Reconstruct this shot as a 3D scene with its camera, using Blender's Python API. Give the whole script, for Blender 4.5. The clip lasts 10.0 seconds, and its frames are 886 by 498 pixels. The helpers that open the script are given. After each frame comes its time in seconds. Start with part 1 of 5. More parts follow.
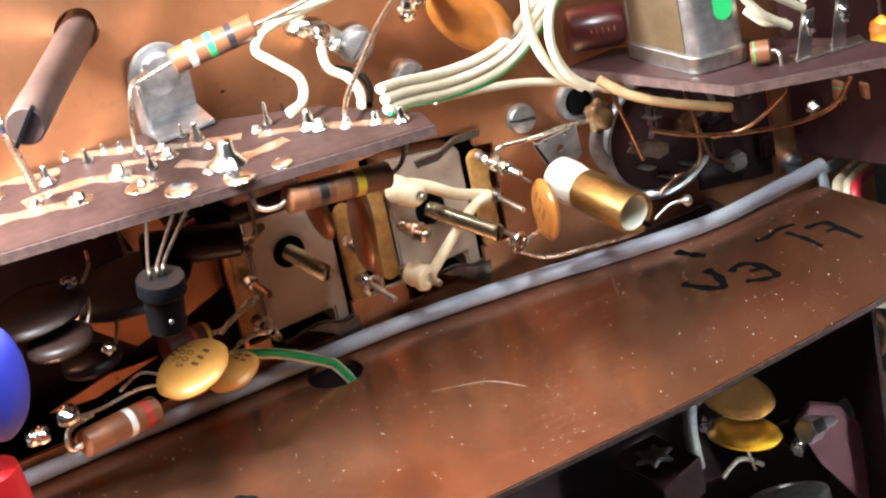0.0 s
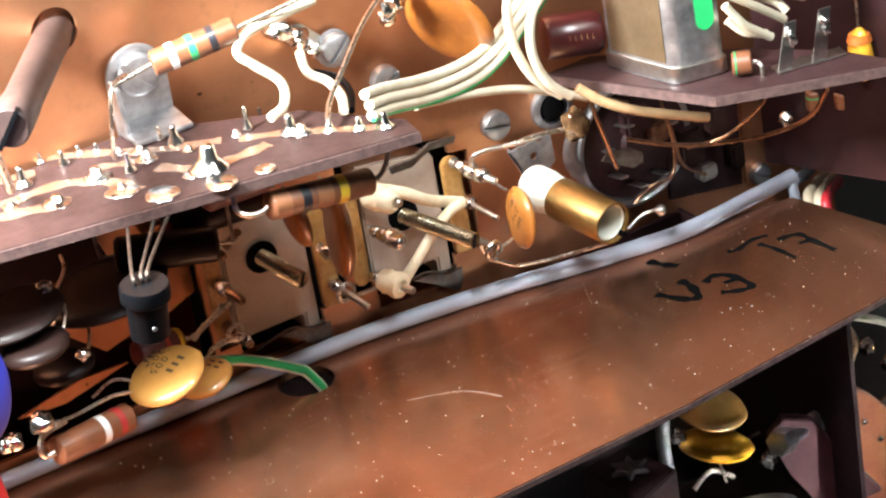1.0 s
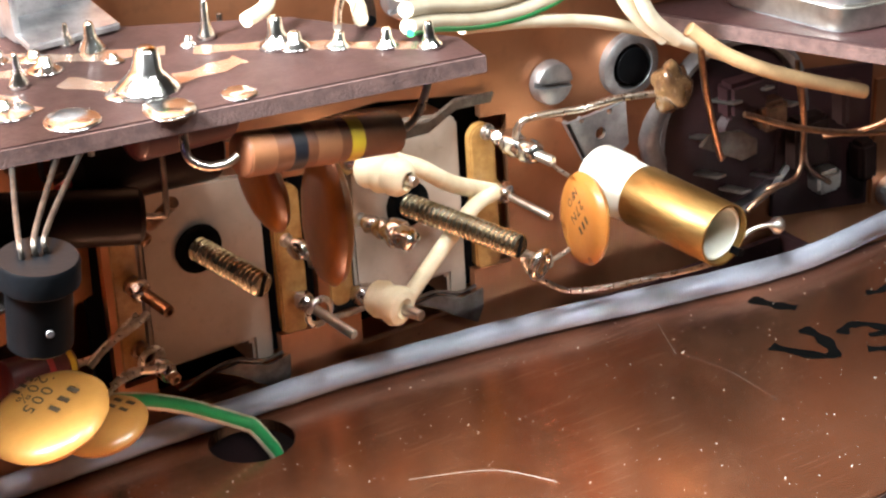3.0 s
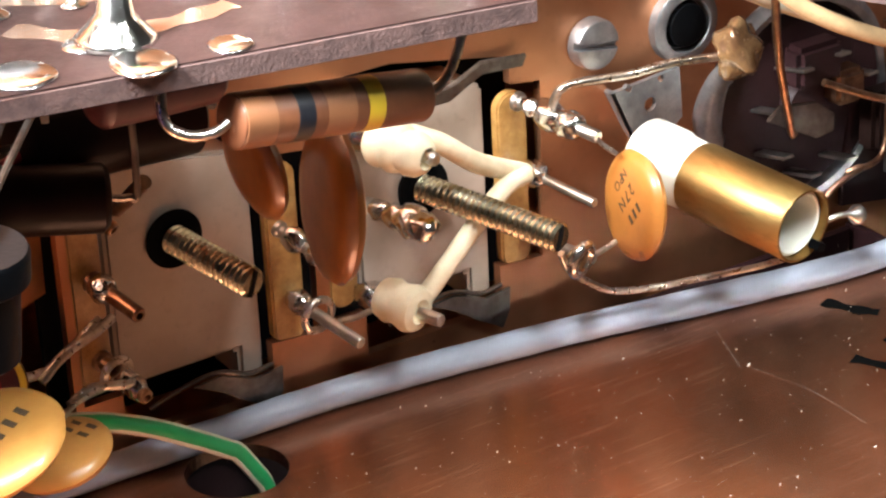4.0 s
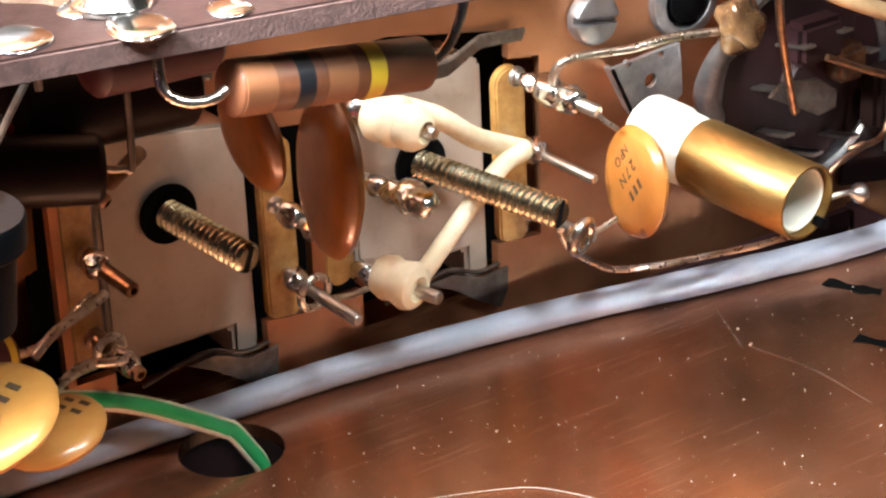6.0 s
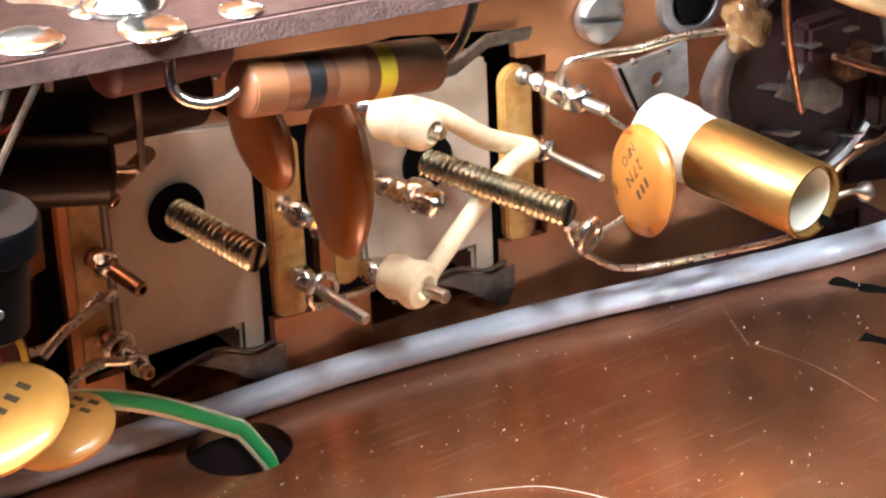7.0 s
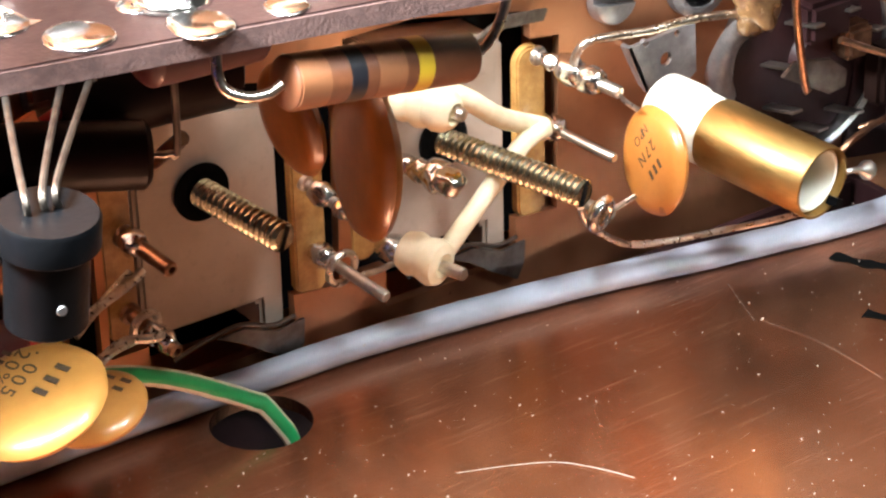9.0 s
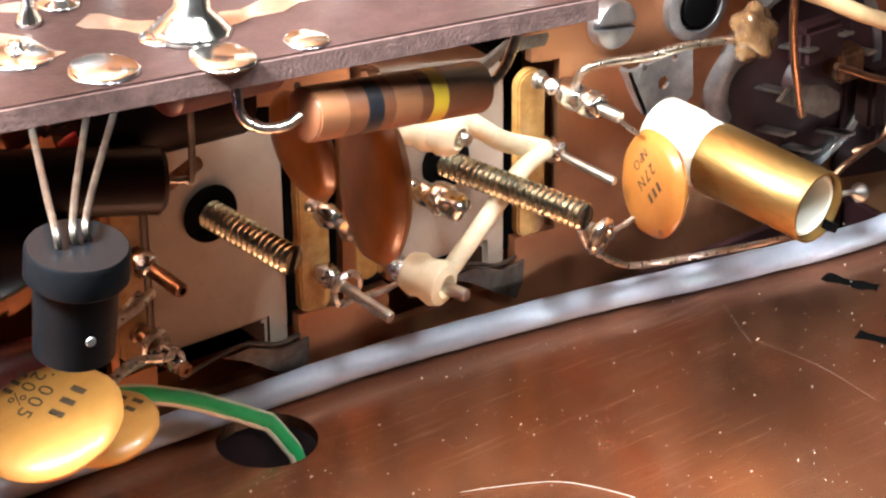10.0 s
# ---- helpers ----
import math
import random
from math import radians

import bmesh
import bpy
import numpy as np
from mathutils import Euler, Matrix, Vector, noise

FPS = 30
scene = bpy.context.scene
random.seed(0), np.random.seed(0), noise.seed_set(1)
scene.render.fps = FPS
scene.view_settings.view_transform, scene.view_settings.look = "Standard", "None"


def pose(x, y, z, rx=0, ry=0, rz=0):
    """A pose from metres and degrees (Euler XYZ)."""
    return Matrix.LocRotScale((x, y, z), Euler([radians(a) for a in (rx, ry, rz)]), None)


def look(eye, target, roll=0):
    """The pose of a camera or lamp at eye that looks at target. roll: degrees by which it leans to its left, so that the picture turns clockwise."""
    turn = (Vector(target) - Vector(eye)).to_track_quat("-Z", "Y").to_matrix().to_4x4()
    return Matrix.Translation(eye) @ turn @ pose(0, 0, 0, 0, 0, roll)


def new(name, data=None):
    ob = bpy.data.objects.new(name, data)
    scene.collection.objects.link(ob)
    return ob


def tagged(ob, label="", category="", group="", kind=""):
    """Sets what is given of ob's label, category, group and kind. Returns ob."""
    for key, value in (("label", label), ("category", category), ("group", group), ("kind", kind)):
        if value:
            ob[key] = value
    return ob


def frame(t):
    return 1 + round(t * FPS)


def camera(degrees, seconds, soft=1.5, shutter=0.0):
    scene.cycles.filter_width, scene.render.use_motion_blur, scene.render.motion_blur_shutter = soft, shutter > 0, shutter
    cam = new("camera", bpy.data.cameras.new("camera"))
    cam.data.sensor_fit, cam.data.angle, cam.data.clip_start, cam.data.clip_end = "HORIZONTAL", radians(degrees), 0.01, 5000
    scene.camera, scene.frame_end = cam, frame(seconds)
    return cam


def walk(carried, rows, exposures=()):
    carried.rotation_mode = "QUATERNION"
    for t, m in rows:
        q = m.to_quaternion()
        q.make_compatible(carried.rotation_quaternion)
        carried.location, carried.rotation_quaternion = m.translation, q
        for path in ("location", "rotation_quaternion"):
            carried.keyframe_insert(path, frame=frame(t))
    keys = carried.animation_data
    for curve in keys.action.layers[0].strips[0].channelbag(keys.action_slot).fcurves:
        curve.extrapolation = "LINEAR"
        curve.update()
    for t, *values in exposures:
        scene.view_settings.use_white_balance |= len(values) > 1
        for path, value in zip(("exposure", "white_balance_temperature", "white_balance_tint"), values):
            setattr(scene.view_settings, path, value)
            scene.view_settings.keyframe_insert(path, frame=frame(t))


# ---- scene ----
cam = camera(20.0, 10.0, soft=2.3)
PATH = [
    (0, look((-0.18945, -0.46511, 0.26448), (-0.11783, -0.30080, 0.17574), -11.78)),
    (0.5, look((-0.18058, -0.46271, 0.26674), (-0.10974, -0.29855, 0.17711), -12.11)),
    (1, look((-0.20230, -0.45021, 0.26739), (-0.12322, -0.29040, 0.17680), -9.80)),
    (1.5, look((-0.21829, -0.46135, 0.28143), (-0.13825, -0.30320, 0.18880), -7.71)),
    (2, look((-0.22388, -0.46870, 0.27844), (-0.14206, -0.31007, 0.18823), -6.39)),
    (2.5, look((-0.22770, -0.46580, 0.26925), (-0.14338, -0.30683, 0.18197), -5.70)),
    (2.8, look((-0.18624, -0.35723, 0.21193), (-0.09663, -0.20076, 0.12540), -4.78)),
    (3, look((-0.16170, -0.29299, 0.17801), (-0.06733, -0.13893, 0.09222), -3.68)),
    (3.2, look((-0.15257, -0.26907, 0.16539), (-0.05605, -0.11639, 0.07952), -3.15)),
    (4.3, look((-0.13952, -0.24028, 0.15101), (-0.04171, -0.08874, 0.06459), -2.76)),
    (4.5, look((-0.14128, -0.23952, 0.14978), (-0.04249, -0.08847, 0.06362), -2.61)),
    (5, look((-0.14144, -0.23892, 0.14874), (-0.04250, -0.08804, 0.06244), -2.57)),
    (5.5, look((-0.14031, -0.23842, 0.14718), (-0.04163, -0.08730, 0.06102), -2.64)),
    (7, look((-0.14177, -0.23732, 0.14840), (-0.04301, -0.08664, 0.06155), -2.58)),
    (7.5, look((-0.14326, -0.23624, 0.14924), (-0.04401, -0.08628, 0.06170), -2.23)),
    (8, look((-0.15410, -0.23198, 0.15962), (-0.05028, -0.08771, 0.06791), -0.72)),
    (8.5, look((-0.14941, -0.23197, 0.15698), (-0.04756, -0.08635, 0.06521), -1.26)),
    (9, look((-0.15163, -0.23376, 0.15729), (-0.05008, -0.08831, 0.06493), -1.46)),
    (9.5, look((-0.15494, -0.23479, 0.15976), (-0.05222, -0.09027, 0.06721), -1.06)),
    (10, look((-0.15765, -0.23267, 0.16338), (-0.05364, -0.08955, 0.07013), -0.58)),
]
walk(cam, PATH, [(0.0, -0.6), (0.5, -0.5), (1.5, -0.4), (2.5, -0.42), (3.2, -0.32), (5.7, -0.25), (7.0, -0.06), (8.0, -0.02), (10.0, -0.06)])

# ---- light: a bench lamp overhead, one beside the wall, a weaker one in front, an added fill below the floor, a dim room ----
world = bpy.data.worlds.new("room")
scene.world = world
world.use_nodes = True
world.node_tree.nodes["Background"].inputs[0].default_value = (0.80, 0.86, 1.0, 1)
world.node_tree.nodes["Background"].inputs[1].default_value = 0.05


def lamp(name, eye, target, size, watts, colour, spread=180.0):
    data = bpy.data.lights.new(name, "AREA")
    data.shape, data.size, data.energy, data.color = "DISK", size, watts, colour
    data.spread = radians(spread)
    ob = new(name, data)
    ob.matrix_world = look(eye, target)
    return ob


lamp("bench_lamp", (-0.100, -0.150, 0.340), (-0.01, -0.03, 0.03), 0.07, 2.4, (0.92, 0.98, 1.0))
lamp("side_lamp", (-0.152, -0.035, 0.180), (-0.085, 0.0, 0.10), 0.05, 5.8, (0.94, 0.98, 0.99))
lamp("front_lamp", (0.045, -0.210, 0.300), (-0.02, -0.02, 0.01), 0.08, 1.45, (0.92, 0.98, 1.0))
# added fill, no real fixture: narrow beam that brightens the parts below the floor edge
lamp("below_floor_fill", (0.28, -0.62, -0.015), (0.070, -0.055, -0.040), 0.08, 0.05, (0.92, 0.96, 1.0), 9.0)

# ---- materials ----
MM = 0.001


def mat(name, colour, rough=0.5, metal=0.0, second=None, scale=300.0, grain=0.15, bump=0.0, bscale=2000.0, coat=0.0,
        speck=None, sscale=900.0, sless=0.72, trans=0.0, island=0.0, stretch=(1, 1, 1), streak=None, specular=0.5):
    m = bpy.data.materials.new(name)
    m.use_nodes = True
    t = m.node_tree
    b = t.nodes["Principled BSDF"]
    b.inputs["Metallic"].default_value = metal
    b.inputs["Coat Weight"].default_value = coat
    b.inputs["Specular IOR Level"].default_value = specular
    b.inputs["Coat Roughness"].default_value = 0.12
    b.inputs["Transmission Weight"].default_value = trans
    co = t.nodes.new("ShaderNodeTexCoord")
    mp = t.nodes.new("ShaderNodeMapping")
    mp.inputs["Scale"].default_value = stretch
    t.links.new(co.outputs["Object"], mp.inputs[0])

    def noi(s, d=4.0, r=0.6):
        n = t.nodes.new("ShaderNodeTexNoise")
        n.inputs["Scale"].default_value, n.inputs["Detail"].default_value, n.inputs["Roughness"].default_value = s, d, r
        t.links.new(mp.outputs[0], n.inputs["Vector"])
        return n.outputs["Fac"]

    def ramp(fac, lo, hi):
        r = t.nodes.new("ShaderNodeMapRange")
        r.inputs["From Min"].default_value, r.inputs["From Max"].default_value = lo, hi
        t.links.new(fac, r.inputs["Value"])
        return r.outputs[0]

    def mix(fac, a, c):
        n = t.nodes.new("ShaderNodeMix")
        n.data_type = "RGBA"
        if isinstance(fac, float):
            n.inputs[0].default_value = fac
        else:
            t.links.new(fac, n.inputs[0])
        for k, v in ((6, a), (7, c)):
            if isinstance(v, tuple):
                n.inputs[k].default_value = (*v, 1)
            else:
                t.links.new(v, n.inputs[k])
        return n.outputs[2]

    second = second or tuple(c * (1 - grain) for c in colour)
    col = mix(ramp(noi(scale), 0.35, 0.65), colour, second)
    fine = tuple(c * (1 - grain * 1.2) for c in colour)
    col = mix(ramp(noi(scale * 7, 2), 0.55, 0.8), col, fine)
    if speck:
        col = mix(ramp(noi(sscale, 1), sless, sless + 0.03), col, speck)
    if streak:
        m2 = t.nodes.new("ShaderNodeMapping")
        m2.inputs["Rotation"].default_value = (0, 0, 0.35)
        m2.inputs["Scale"].default_value = (70, 2200, 70)
        t.links.new(co.outputs["Object"], m2.inputs[0])
        n2 = t.nodes.new("ShaderNodeTexNoise")
        n2.inputs["Scale"].default_value, n2.inputs["Detail"].default_value = 1.0, 3.0
        t.links.new(m2.outputs[0], n2.inputs["Vector"])
        col = mix(ramp(n2.outputs["Fac"], 0.56, 0.74), col, streak)
        col = mix(ramp(noi(2600, 2), 0.62, 0.80), col, tuple(0.45 * c for c in colour))
    t.links.new(col, b.inputs["Base Color"])
    rr = t.nodes.new("ShaderNodeMapRange")
    rr.inputs["To Min"].default_value, rr.inputs["To Max"].default_value = rough * 0.75, min(1.0, rough * 1.3)
    t.links.new(noi(scale * 1.7, 3), rr.inputs["Value"])
    t.links.new(rr.outputs[0], b.inputs["Roughness"])
    if bump:
        bp = t.nodes.new("ShaderNodeBump")
        bp.inputs["Strength"].default_value, bp.inputs["Distance"].default_value = bump, 0.0002
        t.links.new(noi(bscale, 3), bp.inputs["Height"])
        t.links.new(bp.outputs[0], b.inputs["Normal"])
    return m


COPPER = mat("copper_sheet", (0.53, 0.245, 0.128), 0.36, 0.92, (0.42, 0.175, 0.085), 45, 0.2, 0.12, 900, speck=(0.10, 0.05, 0.03), sscale=260, sless=0.76)
COPPER_FLOOR = mat("copper_clad_board", (0.55, 0.262, 0.150), 0.235, 0.94, (0.43, 0.185, 0.10), 38, 0.2, 0.06, 500, speck=(0.62, 0.40, 0.26), sscale=700, sless=0.78, stretch=(1, 0.35, 1), streak=(0.66, 0.36, 0.23))
TRACE = mat("tinned_copper_trace", (0.74, 0.56, 0.45), 0.22, 0.9, (0.60, 0.36, 0.24), 200, 0.2, 0.2, 1500)
PHENOLIC = mat("brown_phenolic", (0.028, 0.0135, 0.0125), 0.52, 0.0, (0.019, 0.009, 0.008), 260, 0.3, 0.25, 1800, specular=0.22)
EDGE = mat("sawn_phenolic_edge", (0.095, 0.052, 0.046), 0.8, 0.0, (0.052, 0.027, 0.024), 600, 0.4, 0.7, 2500)
RED_PHEN = mat("red_brown_phenolic_plate", (0.070, 0.018, 0.021), 0.42, 0.0, (0.050, 0.013, 0.015), 200, 0.25, 0.1, 1200)
DARK_STEEL = mat("tarnished_spring_steel", (0.20, 0.175, 0.15), 0.42, 1.0, (0.10, 0.08, 0.07), 400, 0.3, 0.2, 2500)
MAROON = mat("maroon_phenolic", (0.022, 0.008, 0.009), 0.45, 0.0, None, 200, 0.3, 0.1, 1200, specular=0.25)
BOARD_DARK = mat("dark_brown_phenolic", (0.036, 0.015, 0.015), 0.5, 0.0, (0.024, 0.010, 0.010), 260, 0.3, 0.25, 1800, specular=0.3)
ORANGE_PHEN = mat("orange_phenolic", (0.34, 0.10, 0.035), 0.42, 0.0, (0.27, 0.075, 0.03), 160, 0.3, 0.1, 1200)
AMBER_STRIP = mat("amber_varnished_strip", (0.42, 0.235, 0.075), 0.38, 0.0, (0.26, 0.12, 0.03), 420, 0.3, 0.35, 1500, coat=0.4)
CERAMIC = mat("tan_ceramic", (0.35, 0.275, 0.222), 0.55, 0.0, (0.29, 0.222, 0.175), 110, 0.16, 0.08, 1500, speck=(0.10, 0.06, 0.04), sscale=420, sless=0.83)
STEEL = mat("plated_steel", (0.62, 0.60, 0.56), 0.3, 1.0, (0.48, 0.46, 0.43), 500, 0.2, 0.15, 2500)
DULL = mat("dull_aluminium", (0.50, 0.50, 0.51), 0.42, 0.95, (0.30, 0.30, 0.31), 260, 0.25, 0.45, 900)
CADMIUM = mat("yellowed_cadmium_thread", (0.50, 0.46, 0.34), 0.24, 1.0, (0.38, 0.34, 0.24), 120, 0.2)
SOLDER = mat("bright_solder", (0.80, 0.79, 0.78), 0.16, 1.0, (0.62, 0.58, 0.53), 500, 0.2, 0.25, 900, speck=(0.45, 0.25, 0.06), sscale=420, sless=0.70)
WIRE = mat("tinned_wire", (0.66, 0.62, 0.57), 0.28, 1.0, (0.45, 0.38, 0.31), 700, 0.25, 0.25, 2500)
OLD_WIRE = mat("oxidised_copper_wire", (0.34, 0.20, 0.12), 0.35, 1.0, (0.16, 0.09, 0.06), 500, 0.3, 0.2, 2500)
BRASS = mat("worn_brass", (0.50, 0.335, 0.125), 0.40, 1.0, (0.36, 0.225, 0.08), 190, 0.3, 0.2, 1500, stretch=(1, 0.25, 1))
WHITE_PL = mat("white_nylon", (0.70, 0.70, 0.62), 0.42, 0.0, (0.62, 0.60, 0.50), 140, 0.06, 0.05, 900)
CREAM = mat("cream_cotton_sleeve", (0.74, 0.65, 0.47), 0.5, 0.0, (0.64, 0.53, 0.34), 350, 0.14, 0.15, 1800)
WIRE_WHITE = mat("white_vinyl_wire", (0.58, 0.52, 0.40), 0.42, 0.0, (0.48, 0.40, 0.28), 200, 0.12, 0.05, 1200)
WIRE_BUFF = mat("buff_waxed_wire", (0.48, 0.31, 0.16), 0.5, 0.0, None, 260, 0.25, 0.15, 1500)
GREY_VINYL = mat("grey_vinyl_cable", (0.31, 0.335, 0.40), 0.40, 0.0, (0.26, 0.285, 0.345), 120, 0.1, 0.06, 900, speck=(0.30, 0.24, 0.16), sscale=300, sless=0.80)
GREEN = mat("green_vinyl", (0.012, 0.26, 0.075), 0.32, 0.0, None, 200, 0.12)
GREEN_PAINT = mat("green_paint_mark", (0.02, 0.42, 0.12), 0.45, 0.0, None, 200, 0.1)
RED_VINYL = mat("red_vinyl", (0.42, 0.02, 0.03), 0.38, 0.0, None, 200, 0.12)
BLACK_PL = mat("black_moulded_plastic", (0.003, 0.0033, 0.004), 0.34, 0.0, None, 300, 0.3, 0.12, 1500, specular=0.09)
DARK_RED = mat("dark_red_dipped_case", (0.060, 0.010, 0.010), 0.3, 0.0, None, 200, 0.2, coat=0.3)
DISC = mat("orange_tan_disc_coating", (0.41, 0.195, 0.046), 0.38, 0.0, (0.34, 0.148, 0.032), 160, 0.12, 0.06, 900, coat=0.35, speck=(0.40, 0.19, 0.05), sscale=260, sless=0.78)
DISC_DARK = mat("dark_orange_disc_coating", (0.44, 0.175, 0.035), 0.36, 0.0, (0.36, 0.13, 0.025), 160, 0.15, 0.06, 900, coat=0.35, speck=(0.22, 0.09, 0.03), sscale=260, sless=0.74)
PUDDLE = mat("clean_solder", (0.84, 0.84, 0.85), 0.14, 1.0, (0.72, 0.71, 0.70), 300, 0.1, 0.3, 400)
WAXED = mat("waxed_amber_disc", (0.22, 0.074, 0.012), 0.34, 0.0, (0.12, 0.036, 0.007), 110, 0.2, 0.05, 900, coat=0.2)
YELLOW_DIP = mat("yellow_dipped_coating", (0.72, 0.36, 0.03), 0.35, 0.0, None, 200, 0.12, coat=0.3)
CARBON = mat("brown_carbon_body", (0.160, 0.056, 0.024), 0.40, 0.0, (0.120, 0.041, 0.018), 260, 0.15, 0.05, 1200, coat=0.25)
BAND = {k: mat("band_" + k, c, 0.38, 0.0, None, 300, 0.08, coat=0.2) for k, c in dict(
    black=(0.012, 0.012, 0.016), white=(0.68, 0.70, 0.74), green=(0.02, 0.27, 0.09), yellow=(0.62, 0.41, 0.03),
    tan=(0.25, 0.100, 0.044), brown=(0.17, 0.06, 0.03), red=(0.30, 0.02, 0.02), orange=(0.60, 0.16, 0.03), silver=(0.55, 0.55, 0.55)).items()}
INK = mat("black_marker_ink", (0.004, 0.004, 0.004), 0.9, 0.0, None, 200, 0.2, specular=0.02)
PRINT = mat("dark_print", (0.06, 0.035, 0.02), 0.6, 0.0, None, 200, 0.2)
BLUE_GRIP = mat("blue_plastic_grip", (0.045, 0.055, 0.48), 0.4, 0.0, None, 120, 0.1, 0.04, 600)
RED_GRIP = mat("red_plastic_grip", (0.55, 0.015, 0.02), 0.4, 0.0, None, 120, 0.1, 0.04, 600)
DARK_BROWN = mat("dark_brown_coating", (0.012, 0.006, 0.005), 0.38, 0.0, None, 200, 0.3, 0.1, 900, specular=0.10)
BRONZED = mat("bronzed_can_face", (0.34, 0.25, 0.15), 0.36, 0.85, (0.24, 0.17, 0.10), 120, 0.2, 0.1, 900)
SHAFT = mat("greyed_phenolic_shaft", (0.050, 0.030, 0.026), 0.4, 0.0, (0.030, 0.018, 0.016), 120, 0.25, 0.1, 900)
FLUX = mat("brown_flux_residue", (0.20, 0.115, 0.05), 0.25, 0.3, (0.10, 0.05, 0.025), 500, 0.3, 0.5, 900, coat=0.5)
DUST = mat("pale_dust", (0.72, 0.62, 0.52), 0.8, 0.0, None, 200, 0.1)
BENCH = mat("dark_bench", (0.020, 0.017, 0.015), 0.65, 0.0, None, 20, 0.25, 0.1, 300)
ROOM = mat("room_paint", (0.50, 0.48, 0.45), 0.8, 0.0, None, 3, 0.05)


# ---- builders; all sizes in millimetres ----
def V(p):
    return Vector(p)


def obj(name, bm, material, smooth=True, angle=40):
    me = bpy.data.meshes.new(name)
    bmesh.ops.scale(bm, vec=(MM, MM, MM), verts=bm.verts)
    bmesh.ops.recalc_face_normals(bm, faces=bm.faces)
    lim = math.cos(radians(angle))
    for f in bm.faces:
        f.smooth = smooth
    if smooth:
        for e in bm.edges:
            if len(e.link_faces) == 2 and e.link_faces[0].normal.dot(e.link_faces[1].normal) < lim:
                e.smooth = False
    bm.to_mesh(me)
    bm.free()
    me.materials.append(material)
    return new(name, me)


MOLTEN = ("solder_joint", "solder_puddle", "solder", "solder_dot", "lump", "flux")


def part(name, bm, material, parent, label="", smooth=True, angle=40):
    ob = obj(name, bm, material, smooth, 180 if name in MOLTEN else angle)
    ob.parent = parent
    ob.matrix_parent_inverse = parent.matrix_world.inverted() if parent.type == "EMPTY" else Matrix.Identity(4)
    if label:
        ob["label"] = label
    return ob


def thing(name, at, label, category, group="", kind=""):
    e = new(name)
    e.empty_display_size = 0.002
    e.matrix_world = Matrix.Translation(V(at) * MM)
    return tagged(e, label, category, group, kind)


def basis(d):
    d = V(d).normalized()
    a = Vector((0, 0, 1)) if abs(d.z) < 0.9 else Vector((1, 0, 0))
    u = a.cross(d).normalized()
    return u, d.cross(u), d


def curve_points(pts, n=6):
    pts = [V(p) for p in pts]
    if len(pts) < 3:
        return pts
    out = []
    for i in range(len(pts) - 1):
        a, b = pts[max(i - 1, 0)], pts[i]
        c, d = pts[i + 1], pts[min(i + 2, len(pts) - 1)]
        for k in range(n):
            t = k / n
            out.append(0.5 * ((2 * b) + (c - a) * t + (2 * a - 5 * b + 4 * c - d) * t * t + (3 * b - a - 3 * c + d) * t ** 3))
    return out + [pts[-1]]


def tube(pts, r, seg=10, n=6, bm=None, ends=None, wob=0.0):
    """A round rod along a smooth line; r may be a function of 0..1."""
    bm = bm or bmesh.new()
    line = curve_points(pts, n)
    u = None
    rings = []
    for i, p in enumerate(line):
        d = (line[min(i + 1, len(line) - 1)] - line[max(i - 1, 0)]).normalized()
        if u is None:
            u, v, _ = basis(d)
        else:
            u = (u - d * u.dot(d)).normalized()
        v = d.cross(u)
        k = i / max(1, len(line) - 1)
        rad = r(k) if callable(r) else r
        if wob:
            rad *= 1 + wob * noise.noise(p * 0.7)
        rings.append([bm.verts.new(p + (u * math.cos(2 * math.pi * j / seg) + v * math.sin(2 * math.pi * j / seg)) * rad) for j in range(seg)])
    for a, b in zip(rings, rings[1:]):
        for j in range(seg):
            bm.faces.new((a[j], a[(j + 1) % seg], b[(j + 1) % seg], b[j]))
    bm.faces.new(rings[0][::-1])
    bm.faces.new(rings[-1])
    return bm


def lathe(p, d, prof, seg=24, bm=None, closed=False):
    """Turns a profile of (distance along d, radius) about the axis from p."""
    bm = bm or bmesh.new()
    u, v, d = basis(d)
    p = V(p)
    rings = []
    for h, r in prof:
        if r < 1e-6:
            rings.append([bm.verts.new(p + d * h)])
        else:
            rings.append([bm.verts.new(p + d * h + (u * math.cos(2 * math.pi * j / seg) + v * math.sin(2 * math.pi * j / seg)) * r) for j in range(seg)])
    pairs = list(zip(rings, rings[1:]))
    if closed:
        pairs.append((rings[-1], rings[0]))
    for a, b in pairs:
        for j in range(seg):
            k = (j + 1) % seg
            if len(a) == 1 and len(b) == 1:
                continue
            if len(a) == 1:
                bm.faces.new((a[0], b[j], b[k]))
            elif len(b) == 1:
                bm.faces.new((a[j], a[k], b[0]))
            else:
                bm.faces.new((a[j], a[k], b[k], b[j]))
    if not closed:
        for ring, flip in ((rings[0], True), (rings[-1], False)):
            if len(ring) > 2:
                bm.faces.new(ring[::-1] if flip else ring)
    return bm


